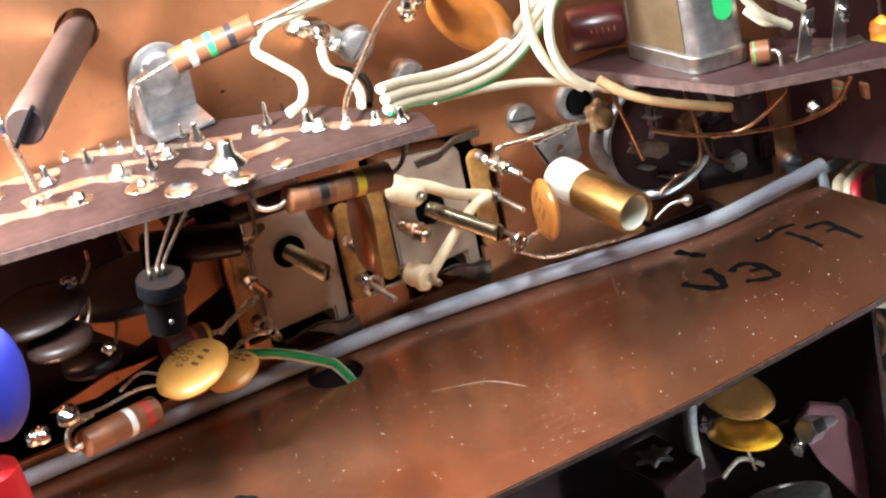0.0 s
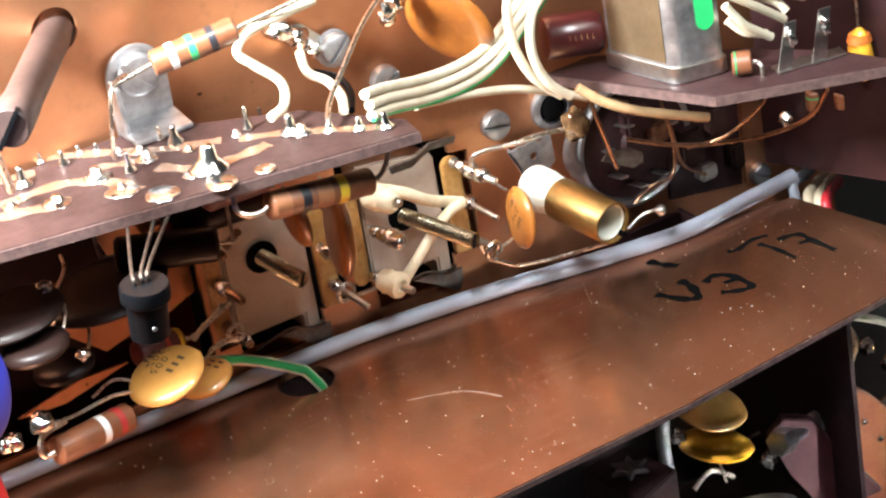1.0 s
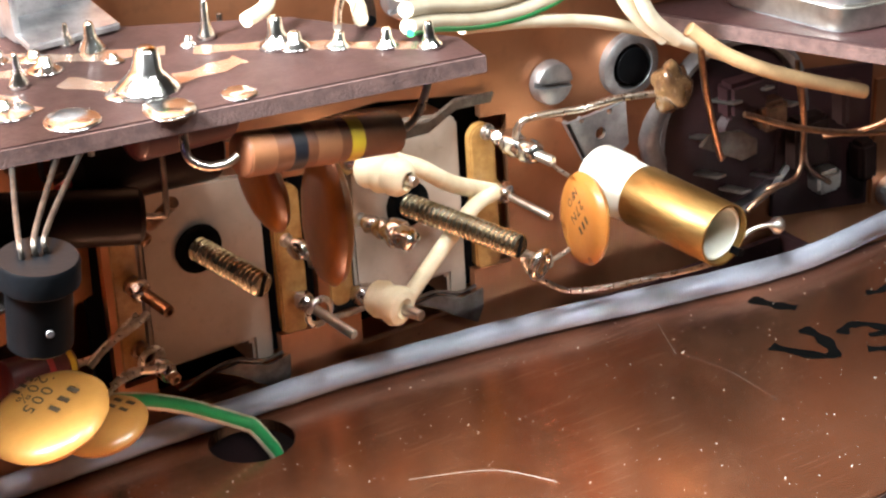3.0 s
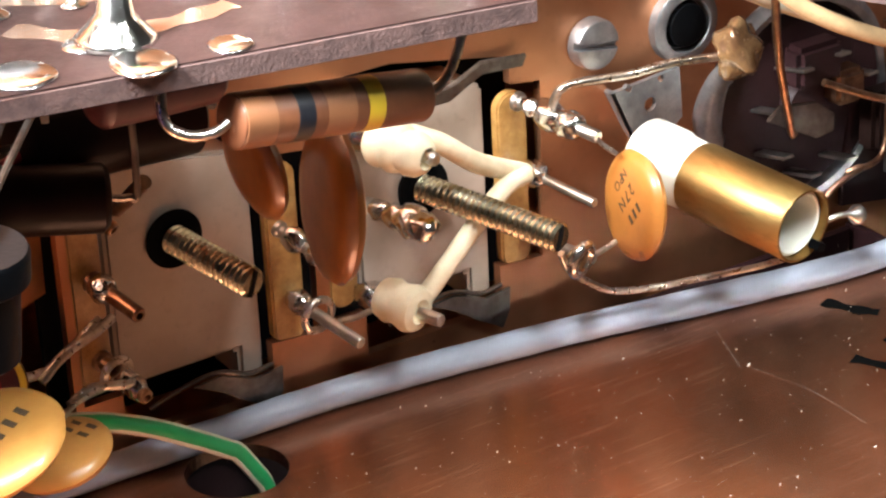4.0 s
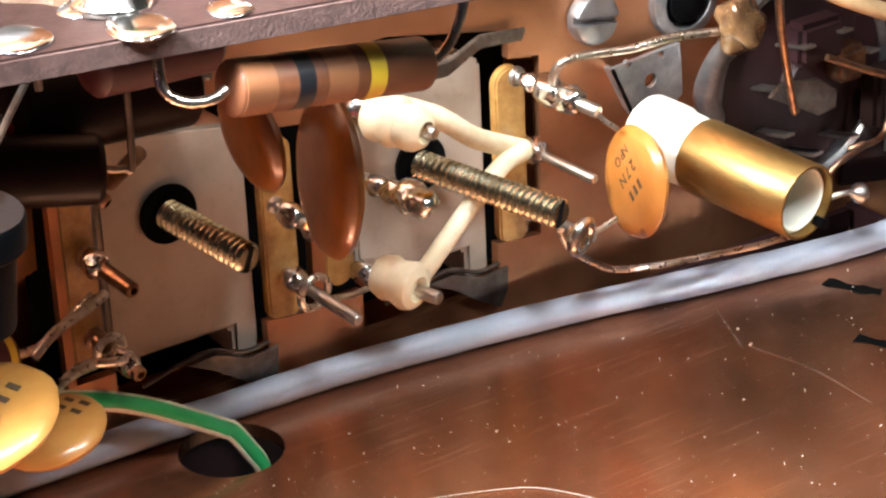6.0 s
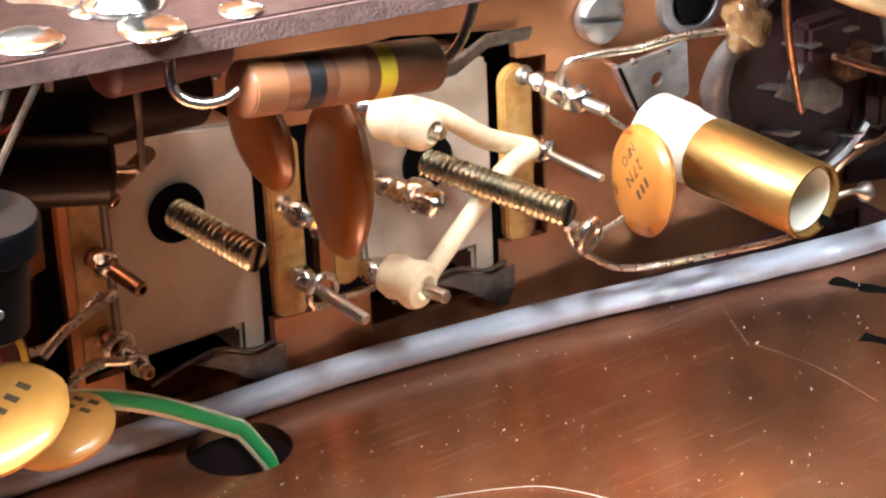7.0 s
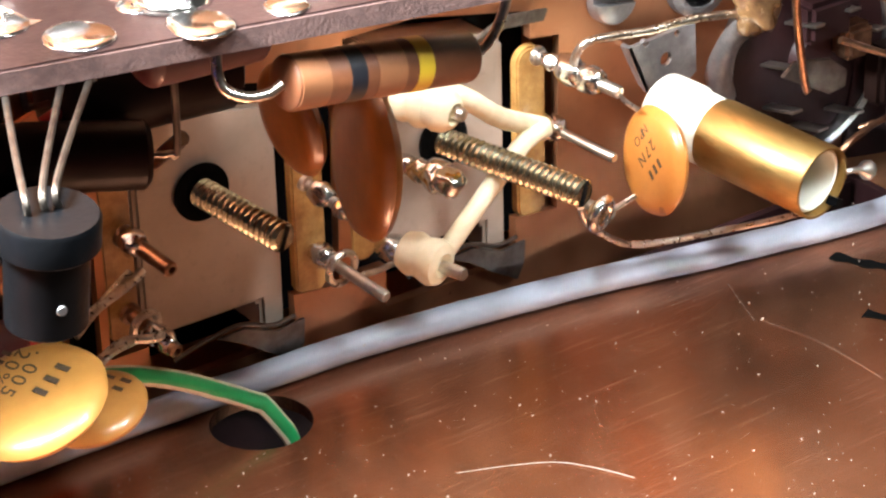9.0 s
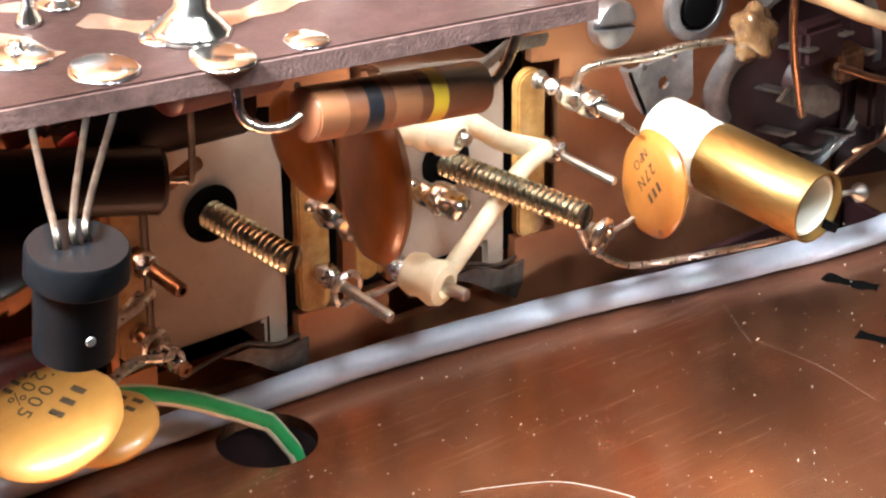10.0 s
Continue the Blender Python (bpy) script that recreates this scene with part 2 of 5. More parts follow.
def slab(outline, lift, holes=(), bevel=0.0):
    """A sheet: outline and holes are lists of 3D points in one plane, lift the vector through its thickness."""
    bm = bmesh.new()
    edges = []
    for loop in (outline, *holes):
        vs = [bm.verts.new(V(p)) for p in loop]
        edges += [bm.edges.new((a, b)) for a, b in zip(vs, vs[1:] + vs[:1])]
    bmesh.ops.triangle_fill(bm, edges=edges, use_beauty=True)
    got = bmesh.ops.extrude_face_region(bm, geom=bm.faces[:])
    bmesh.ops.translate(bm, vec=V(lift), verts=[g for g in got["geom"] if isinstance(g, bmesh.types.BMVert)])
    if bevel:
        bmesh.ops.recalc_face_normals(bm, faces=bm.faces)
        sharp = [e for e in bm.edges if len(e.link_faces) == 2 and e.calc_face_angle(0) > 0.8]
        bmesh.ops.bevel(bm, geom=sharp, offset=bevel, segments=2, affect="EDGES")
    return bm


def block(c, size, d=(0, 1, 0), up=(0, 0, 1), bevel=0.2, bm=None):
    """A box about c: size along (across, d, up)."""
    b2 = bmesh.new()
    bmesh.ops.create_cube(b2, size=1)
    bmesh.ops.scale(b2, vec=size, verts=b2.verts)
    if bevel:
        bmesh.ops.bevel(b2, geom=b2.edges[:], offset=bevel, segments=2, affect="EDGES")
    d, up = V(d).normalized(), V(up)
    up = (up - d * up.dot(d)).normalized()
    m = Matrix((d.cross(up), d, up)).transposed().to_4x4()
    m.translation = V(c)
    bmesh.ops.transform(b2, matrix=m, verts=b2.verts)
    return b2


def circle(c, u, v, r, n=40, ru=1.0):
    return [V(c) + (V(u) * math.cos(2 * math.pi * k / n) * ru + V(v) * math.sin(2 * math.pi * k / n)) * r for k in range(n)]


def blob(c, r, squash=(1, 1, 1), rough=0.12, d=(0, 0, 1), sub=3, seed=0):
    bm = bmesh.new()
    bmesh.ops.create_icosphere(bm, subdivisions=sub, radius=1)
    u, v, w = basis(d)
    for q in bm.verts:
        k = 1 + rough * noise.noise(q.co * 1.6 + Vector((seed * 3.1 + c[0], c[1], c[2])))
        p = q.co * k * r
        q.co = V(c) + u * p.x * squash[0] + v * p.y * squash[1] + w * p.z * squash[2]
    return bm


def solder_cone(c, r, h, seed=0):
    """A fillet of solder with a cut lead standing in it."""
    k = 0.85 + 0.3 * ((seed * 37) % 10) / 10
    return lathe(c, (0.06 * math.sin(seed), 0.06 * math.cos(seed * 2), 1), [(0, r), (0.12 * h, r * 0.86), (0.3 * h, r * 0.6 * k), (0.5 * h, r * 0.42), (0.92 * h, r * 0.33), (h, r * 0.2)], 12)


def resistor(a, b, r, bands, lead_a, lead_b, label, body=CARBON, group=""):
    """Body from a to b; bands as (place 0..1, colour); leads as further points from each end."""
    a, b = V(a), V(b)
    L = (b - a).length
    d = (b - a) / L
    e = thing("resistor", a, label, "resistor", group)
    part("body", lathe(a, d, [(0, r * 0.25), (0.05, r * 0.8), (0.35, r * 0.97), (0.7, r), (L - 0.7, r), (L - 0.35, r * 0.97), (L - 0.05, r * 0.8), (L, r * 0.25)], 28), body, e)
    for t, colour in bands:
        w = L * (0.15 if colour == "tan" else 0.085)
        part("colour_band", lathe(a + d * (t * L - w / 2), d, [(0, r), (0.03, r + 0.05), (w - 0.03, r + 0.05), (w, r)], 28), BAND[colour], e, colour + " colour band")
    for start, pts in ((a, lead_a), (b, lead_b)):
        if pts:
            part("lead", tube([start, *pts], max(0.32, r * 0.2), 10), WIRE, e, "bent tinned lead")
    return e


def disc_cap(c, n, r, th, leads, label, material=DISC, group="", marks=None, stretch=1.0, name="disc_capacitor"):
    n = V(n).normalized()
    e = thing(name, c, label, "capacitor", group)
    prof = [(-th / 2, 0), (-th / 2, r * 0.6), (-th * 0.42, r * 0.82), (-th * 0.25, r * 0.95), (0, r), (th * 0.25, r * 0.95), (th * 0.42, r * 0.82), (th / 2, r * 0.6), (th / 2, 0)]
    bm = lathe(c, n, prof, 36)
    for q in bm.verts:
        q.co += V(((q.co - V(c)) * 0.03 * noise.noise(q.co * 0.25)))
    part("body", bm, material, e)
    for pts in leads:
        part("lead", tube(pts, 0.36, 8), WIRE, e, "tinned lead")
    if marks:
        up, text_rows = marks
        up = (V(up) - n * V(up).dot(n)).normalized()
        ac = up.cross(n)
        m = Matrix((ac, up, n)).transposed().to_4x4()
        m.translation = V(c) + n * (th / 2 + 0.04)
        for body_text, x, y, h in text_rows:
            if body_text.startswith("#"):
                for k in range(int(body_text[1:])):
                    b3 = block((x + k * h * 0.85, y, 0), (h * 0.34, h * 0.85, 0.05), bevel=0)
                    bmesh.ops.transform(b3, matrix=m, verts=b3.verts)
                    part("printed_bar", b3, PRINT, e, "dark printed bar")
            else:
                for k, ch in enumerate(body_text):
                    cu = bpy.data.curves.new("print", "FONT")
                    cu.body, cu.size, cu.extrude = ch, h * 1.35, 0.02
                    tmp = bpy.data.objects.new("print", cu)
                    scene.collection.objects.link(tmp)
                    bpy.context.view_layer.update()
                    me = bpy.data.meshes.new_from_object(tmp)
                    bpy.data.objects.remove(tmp)
                    b2 = bmesh.new()
                    b2.from_mesh(me)
                    bmesh.ops.transform(b2, matrix=m @ Matrix.Translation((x + k * h * 0.9, y - h / 2, 0)), verts=b2.verts)
                    part("printed_character", b2, PRINT, e, "dark printed character", smooth=False)
    return e


def wire(name, pts, r, material, label, category="wire", group="", seg=10, stripe=None, n=7):
    ob = obj(name, tube(pts, r, seg, n, wob=0.05), material)
    tagged(ob, label, category, group)
    if stripe:
        off, r2, m2, lab = stripe
        part("stripe", tube([V(p) + V(off) for p in pts], r2, 8, n), m2, ob, lab)
    return ob


def machine_screw(c, d, r, h, label, slot=(1, 0, 0.6), group="", washer=0.0, mat1=DULL):
    """A slotted cheese-head screw on a wall; d is its outward axis."""
    d = V(d).normalized()
    e = thing("machine_screw", c, label, "screw", group)
    s = (V(slot) - d * V(slot).dot(d)).normalized()
    head = lathe(c, d, [(0, r * 0.9), (0.1, r), (h * 0.7, r), (h * 0.9, r * 0.94), (h, r * 0.8), (h * 1.04, 0)], 32)
    hob = part("head", head, mat1, e)
    cut = block(V(c) + d * h * 1.0, (r * 0.28, h * 0.9, r * 2.6), d, s, 0)
    k = bpy.data.objects.new("cutter", bpy.data.meshes.new("cutter"))
    bmesh.ops.scale(cut, vec=(MM, MM, MM), verts=cut.verts)
    cut.to_mesh(k.data)
    cut.free()
    scene.collection.objects.link(k)
    mod = hob.modifiers.new("slot", "BOOLEAN")
    mod.object, mod.operation, mod.solver = k, "DIFFERENCE", "EXACT"
    bpy.context.view_layer.update()
    me = bpy.data.meshes.new_from_object(hob.evaluated_get(bpy.context.evaluated_depsgraph_get()))
    hob.modifiers.clear()
    hob.data = me
    bpy.data.objects.remove(k)
    if washer:
        part("washer", lathe(V(c) - d * 0.1, d, [(0, washer), (0.5, washer), (0.6, washer * 0.95), (0.6, r * 0.8)], 28), DULL, e, "flat washer")
    return e


def nut_spacer(a, b, r, mat1=STEEL):
    d = V(b) - V(a)
    return lathe(a, d, [(0, r * 0.9), (0.3, r), (d.length - 0.3, r), (d.length, r * 0.9)], 6)


# ---- structure: copper wall, copper floor, what lies behind ----
def rect(x0, x1, z0, z1, y=0.0, r=0.8):
    return [(x0 + r, y, z0), (x1 - r, y, z0), (x1, y, z0 + r), (x1, y, z1 - r), (x1 - r, y, z1), (x0 + r, y, z1), (x0, y, z1 - r), (x0, y, z0 + r)]


def trimmer_cutout(x):
    """The stepped window in the wall round a trimmer whose body begins at x."""
    return [(x - 5.5, 0, 9.5), (x - 0.5, 0, 9.5), (x - 0.5, 0, 3.6 + 0.0), (x + 20.0, 0, 3.6), (x + 20.0, 0, 9.6), (x + 26.8, 0, 9.0),
            (x + 27.2, 0, 33.6), (x + 22.6, 0, 34.2), (x + 22.6, 0, 38.0), (x + 5.0, 0, 41.5), (x - 5.5, 0, 41.5)]


X1, X2 = -31.0, 3.2
wall_outline = [(-190, 0, -70), (112, 0, -70), (112, 0, 150), (-190, 0, 150)]
holes = [trimmer_cutout(X1), trimmer_cutout(X2),
         circle((-55.87, 0.00, 91.70), (1, 0, 0), (0, 0, 1), 4.9, 32),
         circle((73.27, 0.00, 19.62), (1, 0, 0), (0, 0, 1), 15.0, 48),
         rect(-150, X1 - 6.6, 5, 61)]
wall = obj("wall_rear", slab(wall_outline, (0, 1.4, 0), holes), COPPER, smooth=False)
tagged(wall, "tarnished copper chassis wall with stepped cut-outs for the trimmers", "chassis wall", kind="structure")
back = obj("wall_behind", slab([(-190, 42, -70), (160, 42, -70), (160, 42, 150), (-190, 42, 150)], (0, 1.4, 0)), COPPER, smooth=False)
tagged(back, "dark copper panel behind the trimmer wall", "chassis wall", kind="structure")

# added near-black sheet: puts the shade of the open space into colour
inner = obj("dark_backing", slab([(-188, 22, -60), (-42, 22, -60), (-42, 22, 64), (-188, 22, 64)], (0, 1.4, 0)), MAROON, smooth=False)
tagged(inner, "near-black sheet standing in for dark space behind the open wall", "chassis wall", kind="structure")
edge = [(-190, -82, 0), (31.56, -76.31, 0.00), (93.13, -70.26, 0.00), (122, -69, 0), (109.53, -50.31, 0.00), (103.06, -18.88, 0.00), (60, -11, 0), (0, -1.2, 0), (-190, -0.6, 0)]
hole = [V(p) for p in circle((-22.11, -9.22, 0.00), (1, 0, 0), (0, 1, 0), 6.3, 48)]
floor = obj("floor", slab(edge, (0, 0, -1.7), [hole]), COPPER_FLOOR, smooth=False)
tagged(floor, "copper-clad board floor with dust, scratches and a round hole", "chassis floor", kind="structure")
rim = obj("trim", slab([V(p) + Vector((0, 0, -0.35)) for p in ((-190, -82.15, 0), ((31.56, -76.31, 0.00)[0], (31.56, -76.31, 0.00)[1] - 0.15, 0), ((93.13, -70.26, 0.00)[0], (93.13, -70.26, 0.00)[1] - 0.15, 0), ((93.13, -70.26, 0.00)[0], (93.13, -70.26, 0.00)[1] + 0.3, 0), ((31.56, -76.31, 0.00)[0], (31.56, -76.31, 0.00)[1] + 0.3, 0), (-190, -81.7, 0))], (0, 0, -1.3)), EDGE, smooth=False)
tagged(rim, "sawn brown edge of the copper-clad floor board", "board edge", kind="structure")
bench = obj("ground", slab([(-900, -900, -78), (900, -900, -78), (900, 900, -78), (-900, 900, -78)], (0, 0, -20)), BENCH, smooth=False)
tagged(bench, "dark workbench top under the chassis", "bench", kind="structure")
for nm, pts, lift in (("wall_north", [(-1500, 1500, -98), (1500, 1500, -98), (1500, 1500, 1900), (-1500, 1500, 1900)], (0, 40, 0)),
                      ("wall_south", [(-1500, -1500, -98), (1500, -1500, -98), (1500, -1500, 1900), (-1500, -1500, 1900)], (0, -40, 0)),
                      ("wall_west", [(-1500, -1500, -98), (-1500, 1500, -98), (-1500, 1500, 1900), (-1500, -1500, 1900)], (-40, 0, 0)),
                      ("wall_east", [(1500, -1500, -98), (1500, 1500, -98), (1500, 1500, 1900), (1500, -1500, 1900)], (40, 0, 0)),
                      ("ceiling", [(-1500, -1500, 1900), (1500, -1500, 1900), (1500, 1500, 1900), (-1500, 1500, 1900)], (0, 0, 40))):
    tagged(obj(nm, slab(pts, lift), ROOM, smooth=False), "plain painted room surface around the bench", "room wall", kind="structure")

# ---- trimmers in the wall ----


def trimmer(x, screw_at, screw_tip, label):
    e = thing("trimmer_capacitor", (x, 2, 10), label, "trimmer", "trimmers in the wall")
    body = slab([(x, 1.6, 9.4), (x + 16.2, 1.6, 9.4), (x + 16.2, 1.6, 5.0), (x + 19.6, 1.6, 5.0), (x + 19.6, 1.6, 34.2), (x + 17.6, 1.6, 35.6), (x, 1.6, 38.6)], (0, 7, 0), bevel=0.5)
    part("ceramic_body", body, CERAMIC, e)
    for x0, z0, z1, w in ((x + 20.6, 8.6, 33.0, 4.6), (x - 5.4, 11.0, 36.0, 4.2)):
        pts = [(x0 + w / 2 + math.cos(a) * w / 2, 0.2, (z1 - w / 2 if math.sin(a) > 0 else z0 + w / 2) + math.sin(a) * w / 2) for a in [k * math.pi / 12 for k in range(24)]]
        part("terminal_strip", slab(pts, (0, 1.6, 0), bevel=0.25), AMBER_STRIP, e, "varnished amber terminal strip")
    # screw well and threaded screw
    c = V(screw_at)
    axis = V(screw_tip) - c
    screw_len = axis.length + 1.0
    axis = axis.normalized()
    part("screw_hole", lathe(c + Vector((0, 0.9, 0)), (0, -1, 0), [(0, 3.7), (0.25, 3.7), (0.35, 3.55), (0.1, 2.2), (-0.5, 1.6)], 28), INK, e, "dark rim round the adjusting screw")
    prof, pitch, r, k = [(0, r0) for r0 in (1.2,)], 0.95, 1.85, 0.0
    while k < screw_len - 0.8:
        prof += [(k + 0.04, r - 0.38), (k + pitch * 0.40, r), (k + pitch * 0.60, r), (k + pitch * 0.96, r - 0.38)]
        k += pitch
    prof += [(screw_len - 0.3, r - 0.15), (screw_len, r - 0.5)]
    bm = lathe(c - axis, axis, prof, 22)
    sc = part("adjusting_screw", bm, CADMIUM, e, "yellowed slotted threaded screw", angle=25)
    part("slot", block(c + axis * (screw_len - 1.42), (0.62, 1.15, 3.3), axis, (0.35, 0, 1), 0.05), BLACK_PL, sc, "dark screwdriver slot")
    # spring clips above and below
    part("spring_clip", slab([(x + 8.5, -0.6, 7.6), (x + 12, -1.4, 8.4), (x + 16.5, -1.6, 6.6), (x + 20.6, -1.4, 6.9), (x + 20.4, -1.4, 3.6), (x + 19.2, -1.5, 1.4), (x + 15, -1.3, 3.9), (x + 12, -1.2, 6.0)], (0.1, 0.45, 0), bevel=0.12), DARK_STEEL, e, "bent tarnished spring clip")
    part("spring_clip", tube([(x + 3, 0.4, 6.2), (x + 7, -0.8, 8.2), (x + 11.5, -1.3, 9.0), (x + 16, -1.2, 7.4), (x + 19.5, -0.8, 7.4)], 0.3, 8), DARK_STEEL, e, "springy steel edge")
    if x == X2:
        part("spring_clip", slab([(x + 7, -1.0, 36.6), (x + 13, -1.6, 37.0), (x + 17.5, -1.6, 38.9), (x + 24.3, -1.6, 38.2), (x + 23.6, -1.6, 36.8), (x + 17.5, -1.6, 37.3), (x + 12.5, -1.6, 34.9), (x + 7.5, -1.2, 34.9)], (0, 0.5, 0.25), bevel=0.12), DARK_STEEL, e, "bent tarnished spring clip")
    # black sheet painting in the shade of the space behind the cut-out
    part("black_backing", slab([(x - 6, 9, 2.5), (x + 28, 9, 2.5), (x + 28, 9, 43), (x - 6, 9, 43)], (0, 1, 0)), BLACK_PL, e, "black sheet standing in for the dark space behind")
    return e


trimmer(X1, (-22.36, 0.00, 27.02), (-20.25, -14.00, 26.14), "tan ceramic trimmer capacitor with a threaded brass-coloured screw")
trimmer(X2, (12.59, 0.00, 23.55), (17.87, -21.00, 22.96), "tan ceramic trimmer capacitor with a long threaded screw and sleeved leads")


def terminal_pin(base, tip, r, label, solder=None, hollow=False, eyelet=0.0):
    base, tip = V(base), V(tip)
    d = tip - base
    e = thing("terminal_pin", base, label, "terminal", "terminal pins on the trimmers")
    L = d.length
    prof = [(0, r * 1.5), (0.6, r * 1.5), (0.8, r), (L - 0.2, r), (L, r * 0.8)]
    if hollow:
        prof += [(L, r * 0.55), (L - 1.2, r * 0.5), (L - 1.2, 0)]
    else:
        prof += [(L + 0.1, 0)]
    part("pin", lathe(base, d, prof, 14), STEEL if not hollow else OLD_WIRE, e)
    for k, (t, rr) in enumerate(solder or ()):
        part("solder_joint", blob(base + d * t, rr, (1, 1, 1.3), 0.28, d, 3, k + base.x), SOLDER, e, "shiny blob of solder")
    if eyelet:
        u, v, w = basis(d)
        ring = circle(base + d * 0.35, u, v, eyelet, 20)
        part("wire_wrap", tube(ring + ring[:2], 0.5, 8, 2), WIRE, e, "lead wrapped round the pin")
    return e


terminal_pin((27.38, -1.00, 22.27), (27.88, -14.50, 22.29), 0.62, "slim steel terminal pin with solder at its foot", [(0.12, 1.7)])
terminal_pin((-7.76, -1.00, 14.94), (-5.94, -13.00, 13.28), 0.75, "steel terminal pin wrapped by a soldered lead", [(0.05, 1.5)], eyelet=2.1)
terminal_pin((-34.17, -1.00, 25.78), (-32.59, -9.50, 24.23), 0.95, "hollow darkened terminal pin in the shade", [(0.2, 1.6)], True)
terminal_pin((-34.24, -1.00, 15.60), (-33.01, -10.00, 13.98), 0.9, "hollow terminal pin with an amber flux-stained joint", [(0.55, 1.5), (0.75, 1.35)], True, 1.8)
terminal_pin((-35.99, -1.00, 37.59), (-33.22, -6.50, 34.02), 0.95, "darkened terminal pin in the shade", [(0.5, 1.7)], True)
terminal_pin((25.98, -1.00, 32.28), (29.03, -14.00, 30.69), 0.85, "steel terminal pin with two large blobs of solder", [(0.18, 1.2), (0.42, 1.9), (0.66, 1.75)])
terminal_pin((27.52, -1.00, 13.14), (26.71, -15.50, 15.32), 0.7, "terminal pin ending in an eyelet full of amber flux", [(0.86, 1.3)], eyelet=0.0)
terminal_pin((2.67, -2.00, 25.04), (3.55, -14.50, 26.04), 0.7, "terminal pin buried in a large shiny blob of solder", [(0.72, 2.1), (0.5, 1.6), (0.88, 1.9), (0.22, 1.4)])
terminal_pin((-10.02, -2.00, 25.77), (-8.19, -9.00, 23.73), 0.7, "darkened terminal pin behind the amber discs", [(0.4, 1.5), (0.9, 1.2)])
terminal_pin((2.49, -1.00, 12.49), (4.84, -14.00, 13.22), 0.85, "steel terminal pin inside a cream sleeve", [(0.05, 1.9)])
terminal_pin((2.31, -1.00, 34.45), (5.69, -13.50, 34.06), 0.85, "steel terminal pin inside a cream sleeve", [(0.05, 2.1), (0.9, 0.9)])
ring_pin = (24.64, -15.50, 16.11)
e = thing("eyelet", ring_pin, "round solder eyelet filled with amber flux", "eyelet")
rr = circle(V(ring_pin) + Vector((0, -0.4, 0)), (0.9, 0.3, 0.1), (0, -0.25, 1), 1.9, 24)
part("ring", tube(rr + rr[:2], 0.75, 10, 2), SOLDER, e)
part("flux", blob(V(ring_pin) + Vector((-0.3, 0.1, -0.1)), 1.55, (1, 1, 0.5), 0.1, (0.2, -1, 0.2)), FLUX, e, "amber flux")

# cream sleeves and their loop of wire
sl = thing("insulating_sleeve", (4.80, -7.00, 33.53), "bulging cream cotton sleeve wound round the upper pin", "sleeve", "cream sleeves")
a, b = V((2.19, -5.00, 35.04)), V((4.69, -13.00, 34.32))
d = b - a
part("sleeve", lathe(a, d, [(0, 1.6), (0.3, 2.5), (1.0, 3.05), (1.8, 3.15), (2.5, 2.75), (2.75, 2.7), (3.1, 2.95), (3.9, 3.2), (4.7, 2.95), (5.1, 2.55), (5.4, 2.6), (6.2, 2.85), (7.2, 2.7), (8.1, 2.1), (8.5, 1.4), (7.4, 1.1)], 26), CREAM, sl)
a, b = V((1.70, -6.00, 14.44)), V((3.91, -13.00, 13.80))
sl2 = thing("insulating_sleeve", a, "short cream cotton sleeve on the lower pin", "sleeve", "cream sleeves")
part("sleeve", lathe(a, b - a, [(0, 1.5), (0.2, 2.5), (1.6, 2.9), (2.5, 2.6), (2.9, 2.65), (4.6, 3.1), (5.6, 2.7), (6.0, 1.6), (5.0, 1.0)], 26), CREAM, sl2)
wire("sleeved_wire", [(4.29, -8.00, 36.17), (9.12, -9.00, 33.74), (15.21, -7.00, 28.97), (21.41, -4.00, 25.19), (25.52, -3.00, 23.08)], 1.35, CREAM, "cream sleeved lead from the upper pin to the side terminal", group="cream leads")
wire("sleeved_wire", [(24.99, -4.00, 23.42), (20.35, -6.00, 23.64), (14.49, -7.50, 20.52), (8.88, -8.00, 15.88), (5.82, -8.00, 12.99)], 1.2, CREAM, "cream sleeved lead running down to the lower pin", group="cream leads")
wire("bare_wire", [(-5.89, -8.00, 14.28), (-2.91, -7.00, 13.46), (1.16, -5.00, 12.52)], 0.4, WIRE, "short bare tinned wire between two pins", group="bare wires")

# ---- slug coil form with its brass sleeve ----
coil = thing("coil_form", (40.52, -8.00, 24.09), "white nylon coil form with a worn brass sleeve", "coil form")
t0, t1 = V((42.95, -16.50, 21.98)), V((45.30, -33.50, 20.84))
ax = (t1 - t0).normalized()
TL = (t1 - t0).length
RB = 4.8
root = t0 - ax * 9.5
part("nylon_body", lathe(root, ax, [(0, 3.8), (0.5, 5.0), (5.0, 5.0), (5.6, 4.7), (9.5, 4.55), (9.7, 4.25), (TL + 8.4, 4.25), (TL + 8.6, 3.9), (TL + 8.4, 3.7), (13, 3.7), (13, 0)], 40), WHITE_PL, coil)
bs = part("brass_sleeve", lathe(t0, ax, [(0, 4.3), (0, RB - 0.05), (0.2, RB), (TL - 0.1, RB), (TL, RB - 0.06), (TL, RB - 0.36), (TL - 3, RB - 0.38), (TL - 3, 4.26), (0, 4.26)], 48, closed=True), BRASS, coil, "worn brass sleeve")
part("notch", block(t1 + Vector((2.3, 0.1, -3.3)), (1.5, 1.6, 1.2), ax, (0.6, 0, 1), 0.1), BLACK_PL, bs, "dark notch in the rim")
